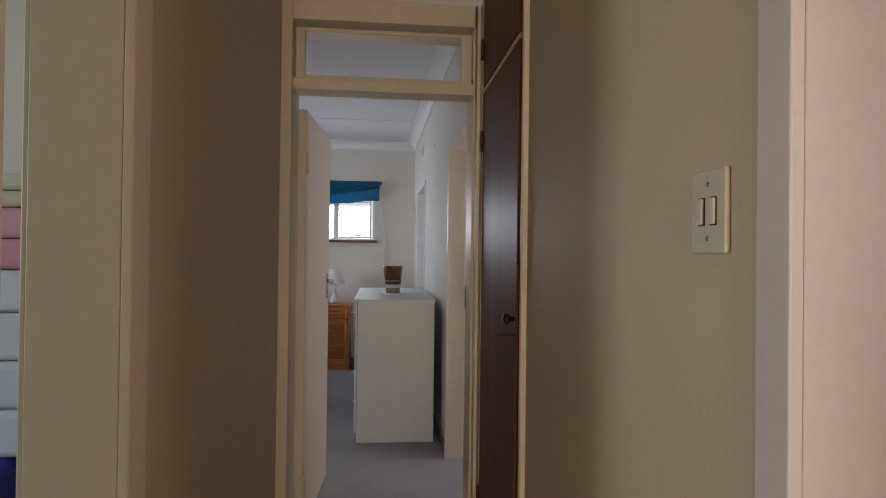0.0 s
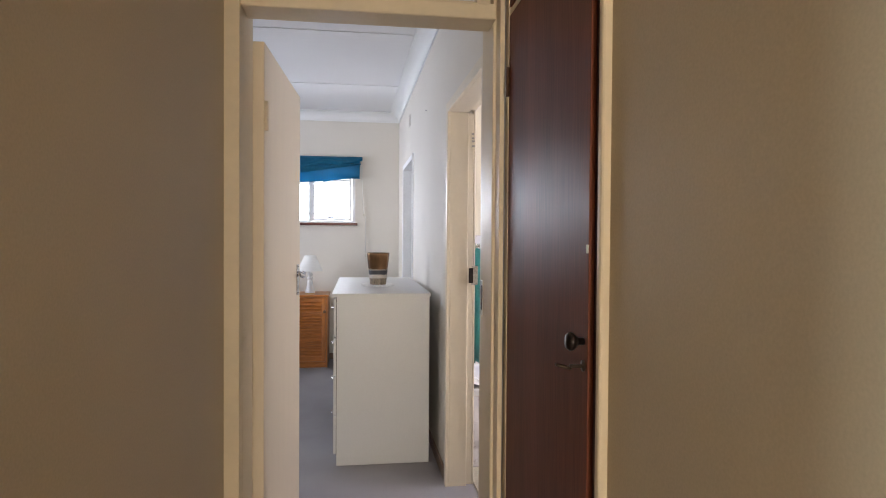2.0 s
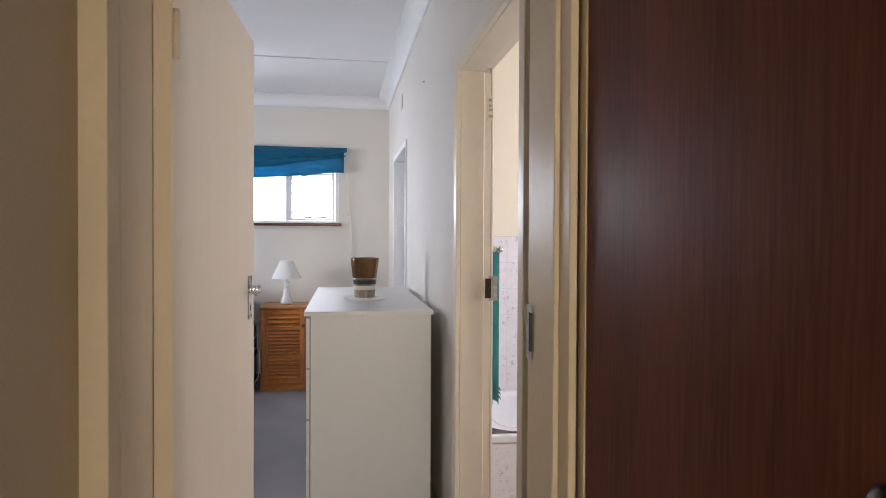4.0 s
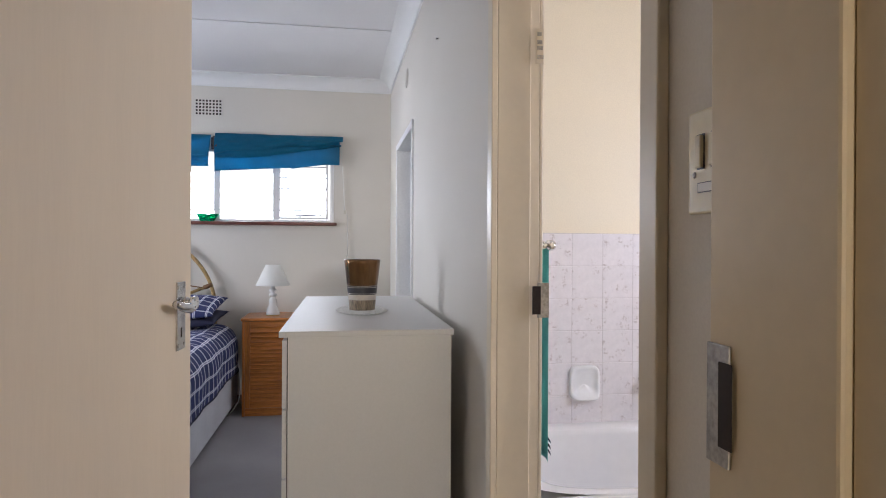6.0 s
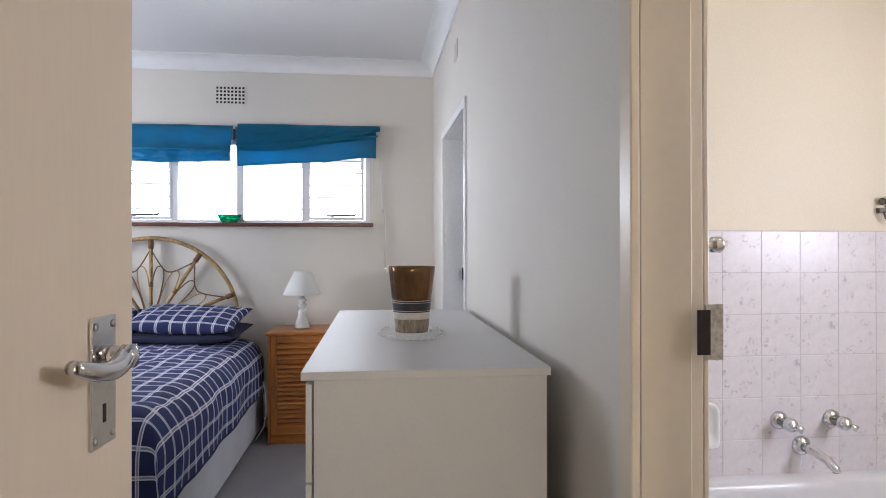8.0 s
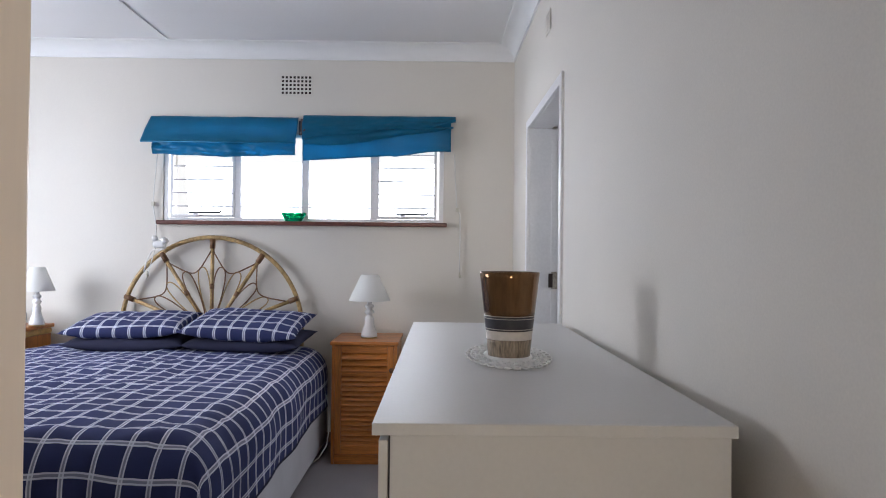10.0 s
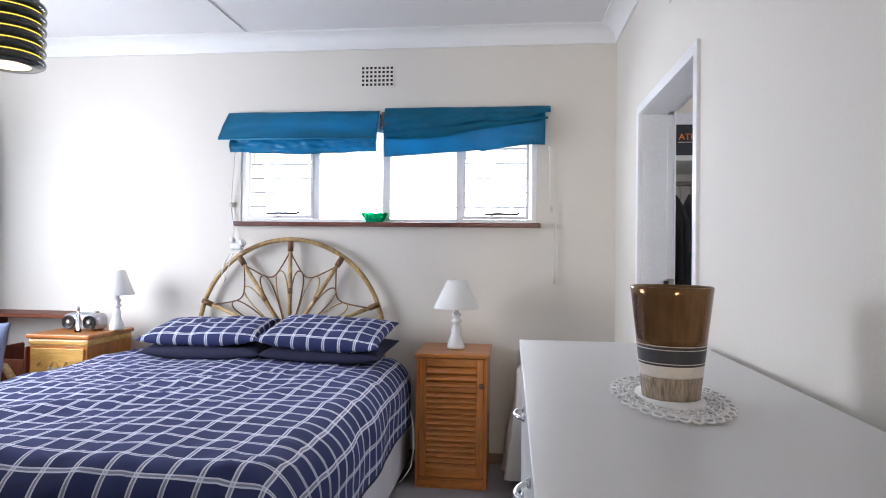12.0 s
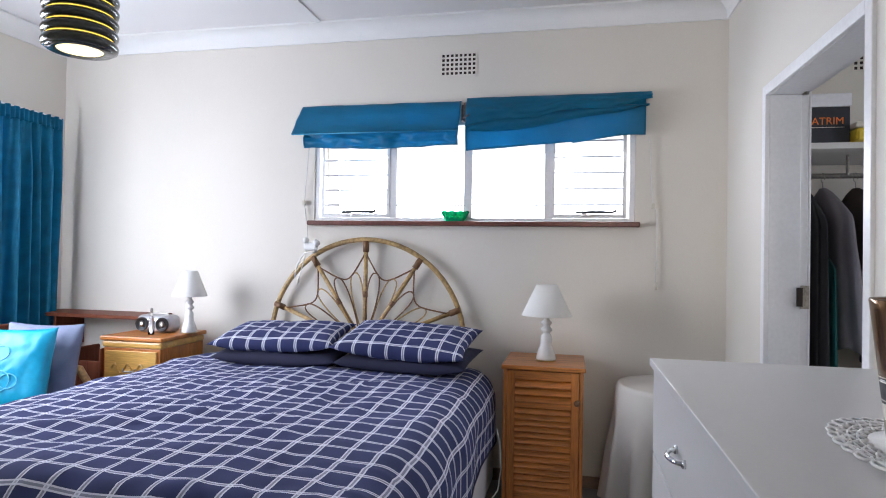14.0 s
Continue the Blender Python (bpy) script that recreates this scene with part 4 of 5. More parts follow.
# ---- bedside cabinets ----
def louvre_cabinet(loc):
    t = thing("bedside_cabinet", loc, "honey pine bedside cabinet with a louvred door", "bedside cabinet")
    w, dp, h = 0.198, 0.43, 0.745
    part("top", boxes((-w - 0.01, w + 0.01, -0.012, dp, h - 0.022, h), bevel=0.005), M_PINEX, t)
    part("body", boxes((-w, -w + 0.018, 0.0, dp, 0, h - 0.0225), (w - 0.018, w, 0.0, dp, 0, h - 0.0225), (-w + 0.018, w - 0.018, dp - 0.01, dp, 0.02, h - 0.0225), (-w + 0.018, w - 0.018, 0.03, dp - 0.011, 0.05, 0.065), bevel=0.001), M_PINE, t)
    part("plinth", boxes((-w + 0.0185, w - 0.0185, 0.004, 0.02, 0.0, 0.06), bevel=0.002), M_PINEX, t)
    door = part("door", boxes((-w + 0.02, -w + 0.058, -0.004, 0.016, 0.064, h - 0.026), (w - 0.058, w - 0.02, -0.004, 0.016, 0.064, h - 0.026), bevel=0.002), M_PINE, t)
    part("rail", boxes((-w + 0.0585, w - 0.0585, -0.003, 0.015, 0.064, 0.115), bevel=0.002), M_PINEX, door)
    part("rail", boxes((-w + 0.0585, w - 0.0585, -0.003, 0.015, h - 0.07, h - 0.026), bevel=0.002), M_PINEX, door)
    part("rail", boxes((-w + 0.0585, w - 0.0585, -0.003, 0.015, 0.535, 0.562), bevel=0.002), M_PINEX, door)
    for z0, z1, k in ((0.115, 0.535, 14), (0.562, h - 0.07, 3)):
        st = (z1 - z0) / k
        for i in range(k):
            b = box(-w + 0.0585, w - 0.0585, -0.004, 0.004, -st * 0.62, st * 0.62, bevel=0.002)
            bmesh.ops.transform(b, matrix=Matrix.Translation((0, 0.006, z0 + st * (i + 0.5))) @ Matrix.Rotation(radians(-38), 4, "X"), verts=b.verts)
            part("slat", b, M_PINEX, door)
    part("door_back", boxes((-w + 0.0585, w - 0.0585, 0.017, 0.02, 0.07, h - 0.03)), M_PINE, door)
    part("knob", lathe([(0.007, 0), (0.007, 0.008), (0.016, 0.016), (0.016, 0.021), (0.009, 0.027), (0, 0.028)], 18, Matrix.Translation((w - 0.030, -0.004, 0.575)) @ Matrix.Rotation(radians(90), 4, "X")), M_RATTAND, door, "dark brown turned knob", smooth=True)
    return t


louvre_cabinet((-0.662, 7.865, 0))

nl = thing("bedside_cabinet", (-2.965, 7.80, 0), "golden pine bedside chest with a carved drawer", "bedside cabinet")
part("top", boxes((-0.20, 0.20, -0.015, 0.42, 0.775, 0.80), bevel=0.006), M_PINEX, nl)
part("moulding", boxes((-0.192, 0.192, -0.008, 0.41, 0.735, 0.7745), bevel=0.012), M_PINEY, nl)
part("body", boxes((-0.182, 0.182, 0.0, 0.41, 0.0, 0.7345), bevel=0.003), M_PINE, nl)
for z0, z1 in ((0.52, 0.72), (0.28, 0.50), (0.05, 0.26)):
    dr = part("drawer", box(-0.165, 0.165, -0.014, -0.0005, z0, z1, bevel=0.004), M_PINEY, nl)
    part("carving", tube([(-0.12 + 0.24 * i / 20, -0.015, (z0 + z1) / 2 + 0.028 * math.sin(i * 0.9)) for i in range(21)], 0.006, 8), M_PINEY, dr)
    part("handle", tube([(-0.04, -0.016, (z0 + z1) / 2), (-0.03, -0.035, (z0 + z1) / 2 - 0.012), (0.03, -0.035, (z0 + z1) / 2 - 0.012), (0.04, -0.016, (z0 + z1) / 2)], 0.005, 8), M_STEEL, dr)


# ---- table lamps ----
def table_lamp(loc, label, k=1.0, kb=1.0, ks=1.0):
    t = thing("table_lamp", loc, label, "lamp", "bedside lamps")
    part("foot_ring", lathe([(0.043, 0), (0.046, 0.002), (0.045, 0.006), (0.04, 0.007)], 32, Matrix.Diagonal((kb, kb, 1, 1))), mat("thin_brass_rim", (0.5, 0.36, 0.16), 0.3, 0.9), t)
    part("base", lathe([(0.043, 0.007), (0.044, 0.014), (0.041, 0.03), (0.034, 0.055), (0.026, 0.075), (0.024, 0.09), (0.025, 0.11), (0.022, 0.125), (0.015, 0.133), (0.015, 0.139), (0.026, 0.148), (0.026, 0.158), (0.016, 0.167), (0.015, 0.173), (0.024, 0.183), (0.023, 0.193), (0.013, 0.200), (0.011, 0.235), (0.009, 0.24)], 32, Matrix.Diagonal((kb, kb, k, 1))), M_CERAMIC, t, smooth=True)
    sh = lathe([(0.122, 0.0), (0.1225, 0.002), (0.052, 0.152), (0.0505, 0.152), (0.120, 0.0), (0.122, 0.0)], 48, Matrix.Translation((0, 0, 0.222 * k)) @ Matrix.Diagonal((k * ks, k * ks, k, 1)))
    bmesh.ops.delete(sh, geom=[f for f in sh.faces if len(f.verts) > 4], context="FACES")
    part("shade", sh, M_SHADE, t, "white fabric cone shade", smooth=True)
    part("bulb", lathe([(0.012, 0.235), (0.012, 0.255), (0.026, 0.285), (0.024, 0.305), (0.0, 0.318)], 20, Matrix.Diagonal((k, k, k, 1))), M_CERAMIC, t, smooth=True)
    part("shade_carrier", tube([(-0.05 * k * ks, 0, 0.362 * k), (0, 0, 0.36 * k), (0.05 * k * ks, 0, 0.362 * k)], 0.0016, 6), M_STEEL, t)
    return t


table_lamp((-0.656, 8.05, 0.7452), "white turned table lamp with a cone shade", 1.07, 1.2)
table_lamp((-2.775, 8.05, 0.8002), "small white turned table lamp casting a wall shadow", 1.0, 1.0, 0.82)

# flex behind the right-hand cabinet
t = thing("lamp_flex", (-0.87, 7.86, 0.30), "white lamp flex looping down beside the bed", "cable")
part("strand", tube([(-0.02, 0.0, 0.12), (0.0, -0.03, 0.06), (0.012, -0.06, -0.06), (0.0, -0.08, -0.16), (-0.05, -0.06, -0.24), (-0.10, -0.02, -0.285)], 0.0035, 8), M_CORD, t)

# ---- things on the chest ----
vs = thing("vase", (-0.022, 5.750, 1.0153), "tapered ceramic vase with copper lustre glaze and dark band", "vase")
def vr(z):
    return 0.055 + (0.078 - 0.055) * (z / 0.217) ** 1.05
M_COPPER = mat("copper_lustre_glaze", (0.20, 0.105, 0.045), 0.14, 0.65, vary=0.18, scale=7, fine=30, bump=0.02, dist=0.001, stretch=(3, 3, 0.5))
M_BANDD = mat("dark_grey_glaze", (0.045, 0.042, 0.05), 0.4, vary=0.1, fine=90)
M_BANDW = mat("cream_glaze", (0.66, 0.60, 0.55), 0.4, vary=0.05, fine=90)
M_MOTT = mat("mottled_taupe_glaze", (0.34, 0.27, 0.20), 0.35, vary=0.3, scale=18, fine=60, stretch=(4, 4, 0.6))
for nm, z0, z1, m_, lb in (("foot", 0.0, 0.046, M_MOTT, "mottled taupe foot"), ("pale_band", 0.046, 0.070, M_BANDW, "cream band"), ("dark_band", 0.070, 0.108, M_BANDD, "dark grey band")):
    k = 6
    bm = lathe([(0.0, z0)] + [(vr(z0 + (z1 - z0) * i / k), z0 + (z1 - z0) * i / k) for i in range(k + 1)] + [(0.0, z1)], 56)
    part(nm, bm, m_, vs, lb)
outer = [(vr(0.108 + 0.118 * i / 8), 0.108 + 0.118 * i / 8) for i in range(9)]
prof = [(0.0, 0.1082)] + outer + [(vr(0.226) - 0.002, 0.2285), (vr(0.226) - 0.005, 0.226)] + [(vr(0.18) - 0.006, 0.18), (vr(0.12) - 0.006, 0.12), (0.0, 0.116)]
part("body", lathe(prof, 56), M_COPPER, vs, "copper lustre body")
for z in (0.075, 0.103, 0.110):
    part("line", lathe([(vr(z) + 0.0003, z - 0.0009), (vr(z) + 0.0011, z), (vr(z) + 0.0003, z + 0.0009)], 56), M_BANDW, vs)
for o in vs.children:
    o.data.transform(Matrix.Diagonal((1, 1, 0.955, 1)))

M_LACE = mat("white_crochet_cotton", (0.90, 0.89, 0.88), 0.9, vary=0.05, scale=30, fine=500, bump=0.4, dist=0.001)
dl = thing("doily", (-0.024, 5.757, 1.0102), "oval white crocheted lace doily under the vase", "doily")
part("centre", lathe([(0.0, 0.0), (0.068, 0.0), (0.069, 0.0025), (0.067, 0.0050), (0.0, 0.0050)], 64), M_LACE, dl)
bm = bmesh.new()
NS = 26
for ring_i, (r0, r1) in enumerate(((0.068, 0.080), (0.080, 0.092), (0.092, 0.104))):
    for i in range(NS):
        a0 = 2 * math.pi * (i + 0.5 * ring_i) / NS
        am, a1 = a0 + math.pi / NS, a0 + 2 * math.pi / NS
        tube([(r0 * math.cos(a0), r0 * math.sin(a0), 0.0036), (r1 * math.cos(am), r1 * math.sin(am), 0.0038), (r0 * math.cos(a1), r0 * math.sin(a1), 0.0036)], 0.0027, 5, bm)
    tube([(r1 * math.cos(2 * math.pi * i / 60), r1 * math.sin(2 * math.pi * i / 60), 0.0036) for i in range(61)], 0.0022, 5, bm)
part("mesh_border", bm, M_LACE, dl)
bm = bmesh.new()
for i in range(32):
    a = 2 * math.pi * i / 32
    c = Vector((0.108 * math.cos(a), 0.108 * math.sin(a), 0.0038))
    tube([c + Vector((0.0098 * math.cos(q * math.pi / 5), 0.0098 * math.sin(q * math.pi / 5), 0)) for q in range(11)], 0.0024, 5, bm)
part("scalloped_edge", bm, M_LACE, dl)
for o in dl.children:
    o.data.transform(Matrix.Diagonal((0.94, 1.72, 1, 1)))

# ---- green glass bowl on the sill ----
bo = thing("glass_bowl", (-1.207, 8.292, 1.4852), "small emerald green cut-glass bowl on the sill", "bowl")
bm = bmesh.new()
rows_ = []
for k, (r, z) in enumerate(((0.0, 0.0), (0.045, 0.0), (0.05, 0.006), (0.065, 0.03), (0.083, 0.062), (0.079, 0.062), (0.060, 0.032), (0.044, 0.010), (0.0, 0.008))):
    rows_.append([bm.verts.new((r * (1 + (0.05 * math.cos(9 * 2 * math.pi * i / 72) if 0.055 < r else 0)) * math.cos(2 * math.pi * i / 72), r * 0.36 * math.sin(2 * math.pi * i / 72), z + (0.009 * abs(math.sin(9 * math.pi * i / 72)) if z > 0.05 else 0))) for i in range(72)])
for a, b in zip(rows_, rows_[1:]):
    for i in range(72):
        bm.faces.new((a[i], a[(i + 1) % 72], b[(i + 1) % 72], b[i]))
bmesh.ops.remove_doubles(bm, verts=bm.verts, dist=0.0001)
M_GREEN = mat("emerald_glass", (0.0, 0.50, 0.22), 0.08, vary=0.1, bump=0)
M_GREEN.node_tree.nodes["Principled BSDF"].inputs["Transmission Weight"].default_value = 0.6
part("bowl", bm, M_GREEN, bo)

# ---- pendant lamp ----
PX, PY, PZ = -2.195, 6.55, 1.968
pd = thing("pendant_lamp", (PX, PY, PZ), "dark olive ribbed pendant shade with glowing slots", "lamp")
M_OLIVE = mat("black_olive_enamel", (0.035, 0.036, 0.028), 0.18, vary=0.15, coat=0.4)
M_SLOT = glow("lit_yellow_slot", (1.0, 0.72, 0.12), 1.6)
for i in range(6):
    z = 0.004 + i * 0.041
    part("ring", lathe([(0.088, z + 0.0355), (0.101, z + 0.0355), (0.114, z + 0.030), (0.119, z + 0.018), (0.116, z + 0.006), (0.105, z), (0.088, z), (0.088, z + 0.0355)], 48, caps=False), M_OLIVE, pd)
    if i:
        part("slot", lathe([(0.103, z - 0.0045), (0.1045, z - 0.0025), (0.103, z - 0.0005)], 48, caps=False), M_SLOT, pd, "glowing yellow slot")
part("bottom_disc", lathe([(0.073, 0.003), (0.103, 0.002), (0.103, 0.007), (0.073, 0.008), (0.073, 0.003)], 48, caps=False), M_OLIVE, pd)
part("diffuser", lathe([(0.0, 0.004), (0.070, 0.004), (0.0725, 0.006), (0.0, 0.009)], 48), glow("lit_warm_diffuser", (1.0, 0.88, 0.55), 2.2), pd, "glowing warm white diffuser")
part("cap", lathe([(0.099, 0.247), (0.094, 0.26), (0.03, 0.275), (0.02, 0.31), (0.0, 0.312)], 40), M_OLIVE, pd)
part("flex", tube([(0, 0, 0.30), (0, 0, CEIL - PZ - 0.002)], 0.004, 8), M_BLACK, pd)
part("ceiling_rose", lathe([(0.045, CEIL - PZ - 0.03), (0.05, CEIL - PZ - 0.001)], 24), M_SWITCHW, pd)

# ---- draped side table ----
dt = thing("side_table", (-0.03, 7.97, 0), "small round table under a cream floor-length cloth", "table")
part("tabletop", lathe([(0.0, 0.643), (0.255, 0.643), (0.26, 0.650), (0.26, 0.661), (0.0, 0.663)], 40), M_PINE, dt)
part("pedestal", lathe([(0.14, 0.0), (0.13, 0.02), (0.03, 0.06), (0.025, 0.5), (0.06, 0.642)], 24), M_PINE, dt)
cl_ = thing("tablecloth", (-0.03, 7.97, 0), "cream cotton tablecloth hanging in soft folds", "tablecloth")
def cloth(a, b):
    q = 2 * math.pi * a
    if b < 0.45:
        r = 0.275 * b / 0.45
        return (r * math.cos(q), r * math.sin(q), 0.669 - 0.004 * b)
    k = (b - 0.45) / 0.55
    r = 0.275 + 0.035 * k + 0.050 * k * math.sin(q * 11 + 1.3 * math.sin(q * 2)) * min(1, k * 2)
    return (r * math.cos(q), r * math.sin(q), 0.667 - 0.03 * min(1, k * 6) - 0.56 * k)
part("cover", sheet(cloth, 144, 30), mat("cream_cotton_cloth", (0.66, 0.62, 0.57), 0.9, vary=0.05, fine=500, bump=0.2), cl_)

# ---- west side: shelf, curtain, chair ----
sf = thing("wall_shelf", (-3.50, 8.18, 0.865), "brown varnished wooden wall shelf on a bracket", "shelf")
part("board", box(-0.43, 0.42, -0.13, 0.135, 0.0, 0.022, bevel=0.003), M_TEAK, sf)
part("bracket", box(-0.27, -0.25, -0.10, 0.135, -0.20, -0.0005, bevel=0.003), M_TEAK, sf)

cu = thing("curtain", (-3.83, 7.92, 0), "turquoise blue damask curtain drawn to the corner", "curtain")
def drape(a, b):
    y = -0.42 + a * 0.66
    q = 0.042 * math.sin(a * 44 + 1.2 * math.sin(a * 9)) * (0.35 + 0.65 * min(1, b * 6)) + 0.01 * math.sin(a * 90 + b * 4)
    return (q + 0.012 * noise.noise(Vector((a * 4, b * 2, 1))), y * (1 - 0.05 * b), 2.10 - 2.07 * b)
part("cloth", sheet(drape, 220, 40, thick=0.003), M_CURT, cu)
def header(a, b):
    return (0.012 * math.sin(a * 130) + 0.02, -0.42 + a * 0.66, 2.145 - 0.075 * b + 0.006 * math.sin(a * 70))
part("heading_tape", sheet(header, 260, 6, thick=0.004), M_CURT, cu)
part("rail", tube([(-0.02, -2.4, 2.15), (-0.02, 0.26, 2.15)], 0.009, 10), M_FRAMEW, cu)
cu2 = thing("curtain", (-3.83, 5.55, 0), "turquoise blue damask curtain drawn aside", "curtain")
part("cloth", sheet(lambda a, b: (0.042 * math.sin(a * 40), -0.35 + a * 0.5, 2.12 - 2.09 * b), 160, 8, thick=0.003), M_CURT, cu2)

ch = thing("wicker_armchair", (-3.42, 7.42, 0), "wooden armchair with pale rope-bound arms and cushions", "armchair")
part("seat", box(-0.27, 0.27, -0.27, 0.27, 0.36, 0.42, bevel=0.02), M_TEAK, ch)
for sx in (-1, 1):
    for sy in (-1, 1):
        part("leg", lathe([(0.018, 0), (0.022, 0.36)], 14, Matrix.Translation((sx * 0.24, sy * 0.24, 0))), M_TEAK, ch)
part("backrest", box(-0.27, -0.23, -0.27, 0.27, 0.421, 0.86, bevel=0.015), M_TEAK, ch)
part("arm", tube([(-0.24, 0.275, 0.60), (0.05, 0.285, 0.635), (0.2, 0.285, 0.62), (0.265, 0.28, 0.54), (0.26, 0.275, 0.40)], 0.022, 10), M_RATTAN, ch, "pale cane arm")
part("arm", tube([(-0.24, -0.275, 0.60), (0.05, -0.285, 0.635), (0.2, -0.285, 0.62), (0.265, -0.28, 0.54), (0.26, -0.275, 0.40)], 0.022, 10), M_RATTAN, ch, "pale cane arm")

M_CUSH = mat("turquoise_satin_cushion", (0.0, 0.34, 0.55), 0.4, vary=0.07, scale=5, fine=40, bump=0.2)
M_CUSHG = mat("grey_blue_cushion", (0.17, 0.20, 0.30), 0.8, vary=0.1, fine=300)
cs = cushion("cushion", (-3.36, 7.38, 0.655), 0.46, 0.46, 0.15, M_CUSH, "bright turquoise satin cushion with pale scroll pattern", "cushion", tilt=(76, 0, 14), seed=6.0)
for i in range(7):
    cx, cy, rr = -0.12 + 0.06 * (i % 4), -0.12 + 0.07 * (i // 2), 0.045 + 0.012 * (i % 3)
    pts = [Vector((cx + rr * math.cos(q * 0.35), cy + rr * 0.8 * math.sin(q * 0.35), 0)) for q in range(19)]
    def lift(p):
        x, y = p.x / 0.23, p.y / 0.23
        return Vector((p.x, p.y, max(0.0, (1 - abs(x) ** 2.6) * (1 - abs(y) ** 2.6)) ** 0.48 * 0.075 + 0.010 * x * x + 0.004))
    part("scroll", tube([lift(p) for p in pts], 0.0028, 5), mat("pale_turquoise_thread", (0.10, 0.52, 0.75), 0.5), cs)
cushion("cushion", (-3.33, 7.56, 0.67), 0.44, 0.44, 0.12, M_CUSHG, "grey-blue plain cushion on the armchair", "cushion", tilt=(78, 0, 8), seed=7.0)
bg = thing("magazine_rack", (-3.36, 8.02, 0), "dark brown wooden rack standing on the floor", "rack")
part("side", box(-0.10, -0.08, -0.09, 0.09, 0, 0.70, bevel=0.01), M_TEAK, bg)
part("side", box(0.06, 0.08, -0.09, 0.09, 0, 0.70, bevel=0.01), M_TEAK, bg)
part("slat", box(-0.0795, 0.0595, -0.085, -0.065, 0.10, 0.62, bevel=0.005), M_TEAK, bg)
part("bottom", box(-0.0795, 0.0595, -0.064, 0.085, 0.10, 0.12), M_TEAK, bg)

rd = thing("radio", (-2.975, 8.04, 0.8002), "silver-grey portable radio with two round speakers", "radio")
part("body", box(-0.12, 0.12, -0.06, 0.06, 0.0, 0.105, bevel=0.035, seg=4), mat("silver_plastic", (0.42, 0.42, 0.45), 0.3, 0.4, vary=0.05), rd)
for s in (-1, 1):
    sp = part("speaker", lathe([(0.042, 0), (0.042, 0.008), (0.036, 0.010), (0.034, 0.004), (0.0, 0.006)], 28, Matrix.Translation((s * 0.068, -0.058, 0.052)) @ Matrix.Rotation(radians(90), 4, "X")), M_BLACK, rd)
    part("cone", lathe([(0.020, 0.006), (0.008, 0.010), (0.0, 0.011)], 20, Matrix.Translation((s * 0.068, -0.058, 0.052)) @ Matrix.Rotation(radians(90), 4, "X")), M_STEEL, sp)
part("handle", tube([(-0.08, 0, 0.098), (-0.06, 0, 0.112), (0.06, 0, 0.112), (0.08, 0, 0.098)], 0.005, 8), M_STEEL, rd)
gl = thing("glass_bottle", (-2.935, 7.92, 0.8002), "small clear glass bottle on the bedside chest", "bottle")
part("glass", lathe([(0.0, 0), (0.018, 0.0), (0.018, 0.08), (0.010, 0.095), (0.008, 0.125), (0.010, 0.127)], 24), M_CLEAR, gl, smooth=True)
part("cap", lathe([(0.008, 0.128), (0.008, 0.15), (0.004, 0.155)], 14), M_STEEL, gl)

# ---- walk-in closet ----
cs_ = thing("closet_shelf", (1.19, 8.05, 1.80), "white melamine closet shelf on the end wall", "shelf")
part("board", box(-0.69, 0.70, -0.25, 0.265, 0, 0.028, bevel=0.002), M_WHITE, cs_)
rl = thing("clothes_rail", (1.19, 7.98, 1.70), "steel clothes rail under the closet shelf", "rail")
part("bar", tube([(-0.69, 0, 0), (0.70, 0, 0)], 0.012, 12), M_STEEL, rl)
for x in (-0.45, 0.2):
    part("bracket", box(x - 0.003, x + 0.003, -0.012, 0.012, 0.0, 0.0995, bevel=0.001), M_STEEL, rl)


def garment(x, w, top, bottom, material, label, spread=0.05, lean=0.0):
    t = thing("hanging_garment", (x, 7.98, 1.70), label, "clothes", "hanging clothes")
    def fn(a, b):
        q = 2 * math.pi * a
        k = min(1.0, b * 5) ** 0.7
        ry = 0.03 + (0.235 + 0.03 * b) * k
        rx = 0.012 + (w + spread * b) * k
        f = 1 + 0.10 * math.sin(q * 7 + x * 20) * k
        return (rx * math.cos(q) * f + lean * b, ry * math.sin(q) * f, -top - (bottom - top) * b + 0.015 * math.sin(q * 5) * b)
    part("cloth", sheet(fn, 48, 26), material, t)
    part("hanger", tube([(0.0, 0, -0.01 - top + 0.01)] + [(0, 0.0 + 0.022 * math.sin(radians(a)), 0.002 - 0.022 + 0.022 * math.cos(radians(a)) + 0.012) for a in range(180, -140, -30)], 0.002, 6), M_STEEL, t)


def cloth_mat(n, c):
    return mat(n, c, 0.9, vary=0.15, fine=300, bump=0.3)


garment(0.545, 0.012, 0.06, 0.90, cloth_mat("dark_charcoal_wool", (0.03, 0.03, 0.035)), "dark charcoal jacket on a hanger", 0.015)
garment(0.58, 0.007, 0.30, 0.98, cloth_mat("teal_green_fabric", (0.01, 0.13, 0.125)), "teal green dress on a hanger", 0.02)
garment(0.635, 0.012, 0.06, 0.80, cloth_mat("pale_lilac_cotton", (0.25, 0.23, 0.26)), "pale lilac-grey shirt on a hanger", 0.06, 0.07)
garment(0.775, 0.025, 0.06, 0.70, cloth_mat("dark_brown_wool", (0.05, 0.035, 0.03)), "dark brown jacket on a hanger", 0.04, 0.03)
garment(0.86, 0.02, 0.06, 0.62, cloth_mat("grey_green_knit", (0.09, 0.11, 0.10)), "grey-green knitted top on a hanger", 0.03)
garment(0.95, 0.03, 0.06, 0.90, cloth_mat("black_navy_cloth", (0.015, 0.018, 0.03)), "navy black coat on a hanger", 0.03)
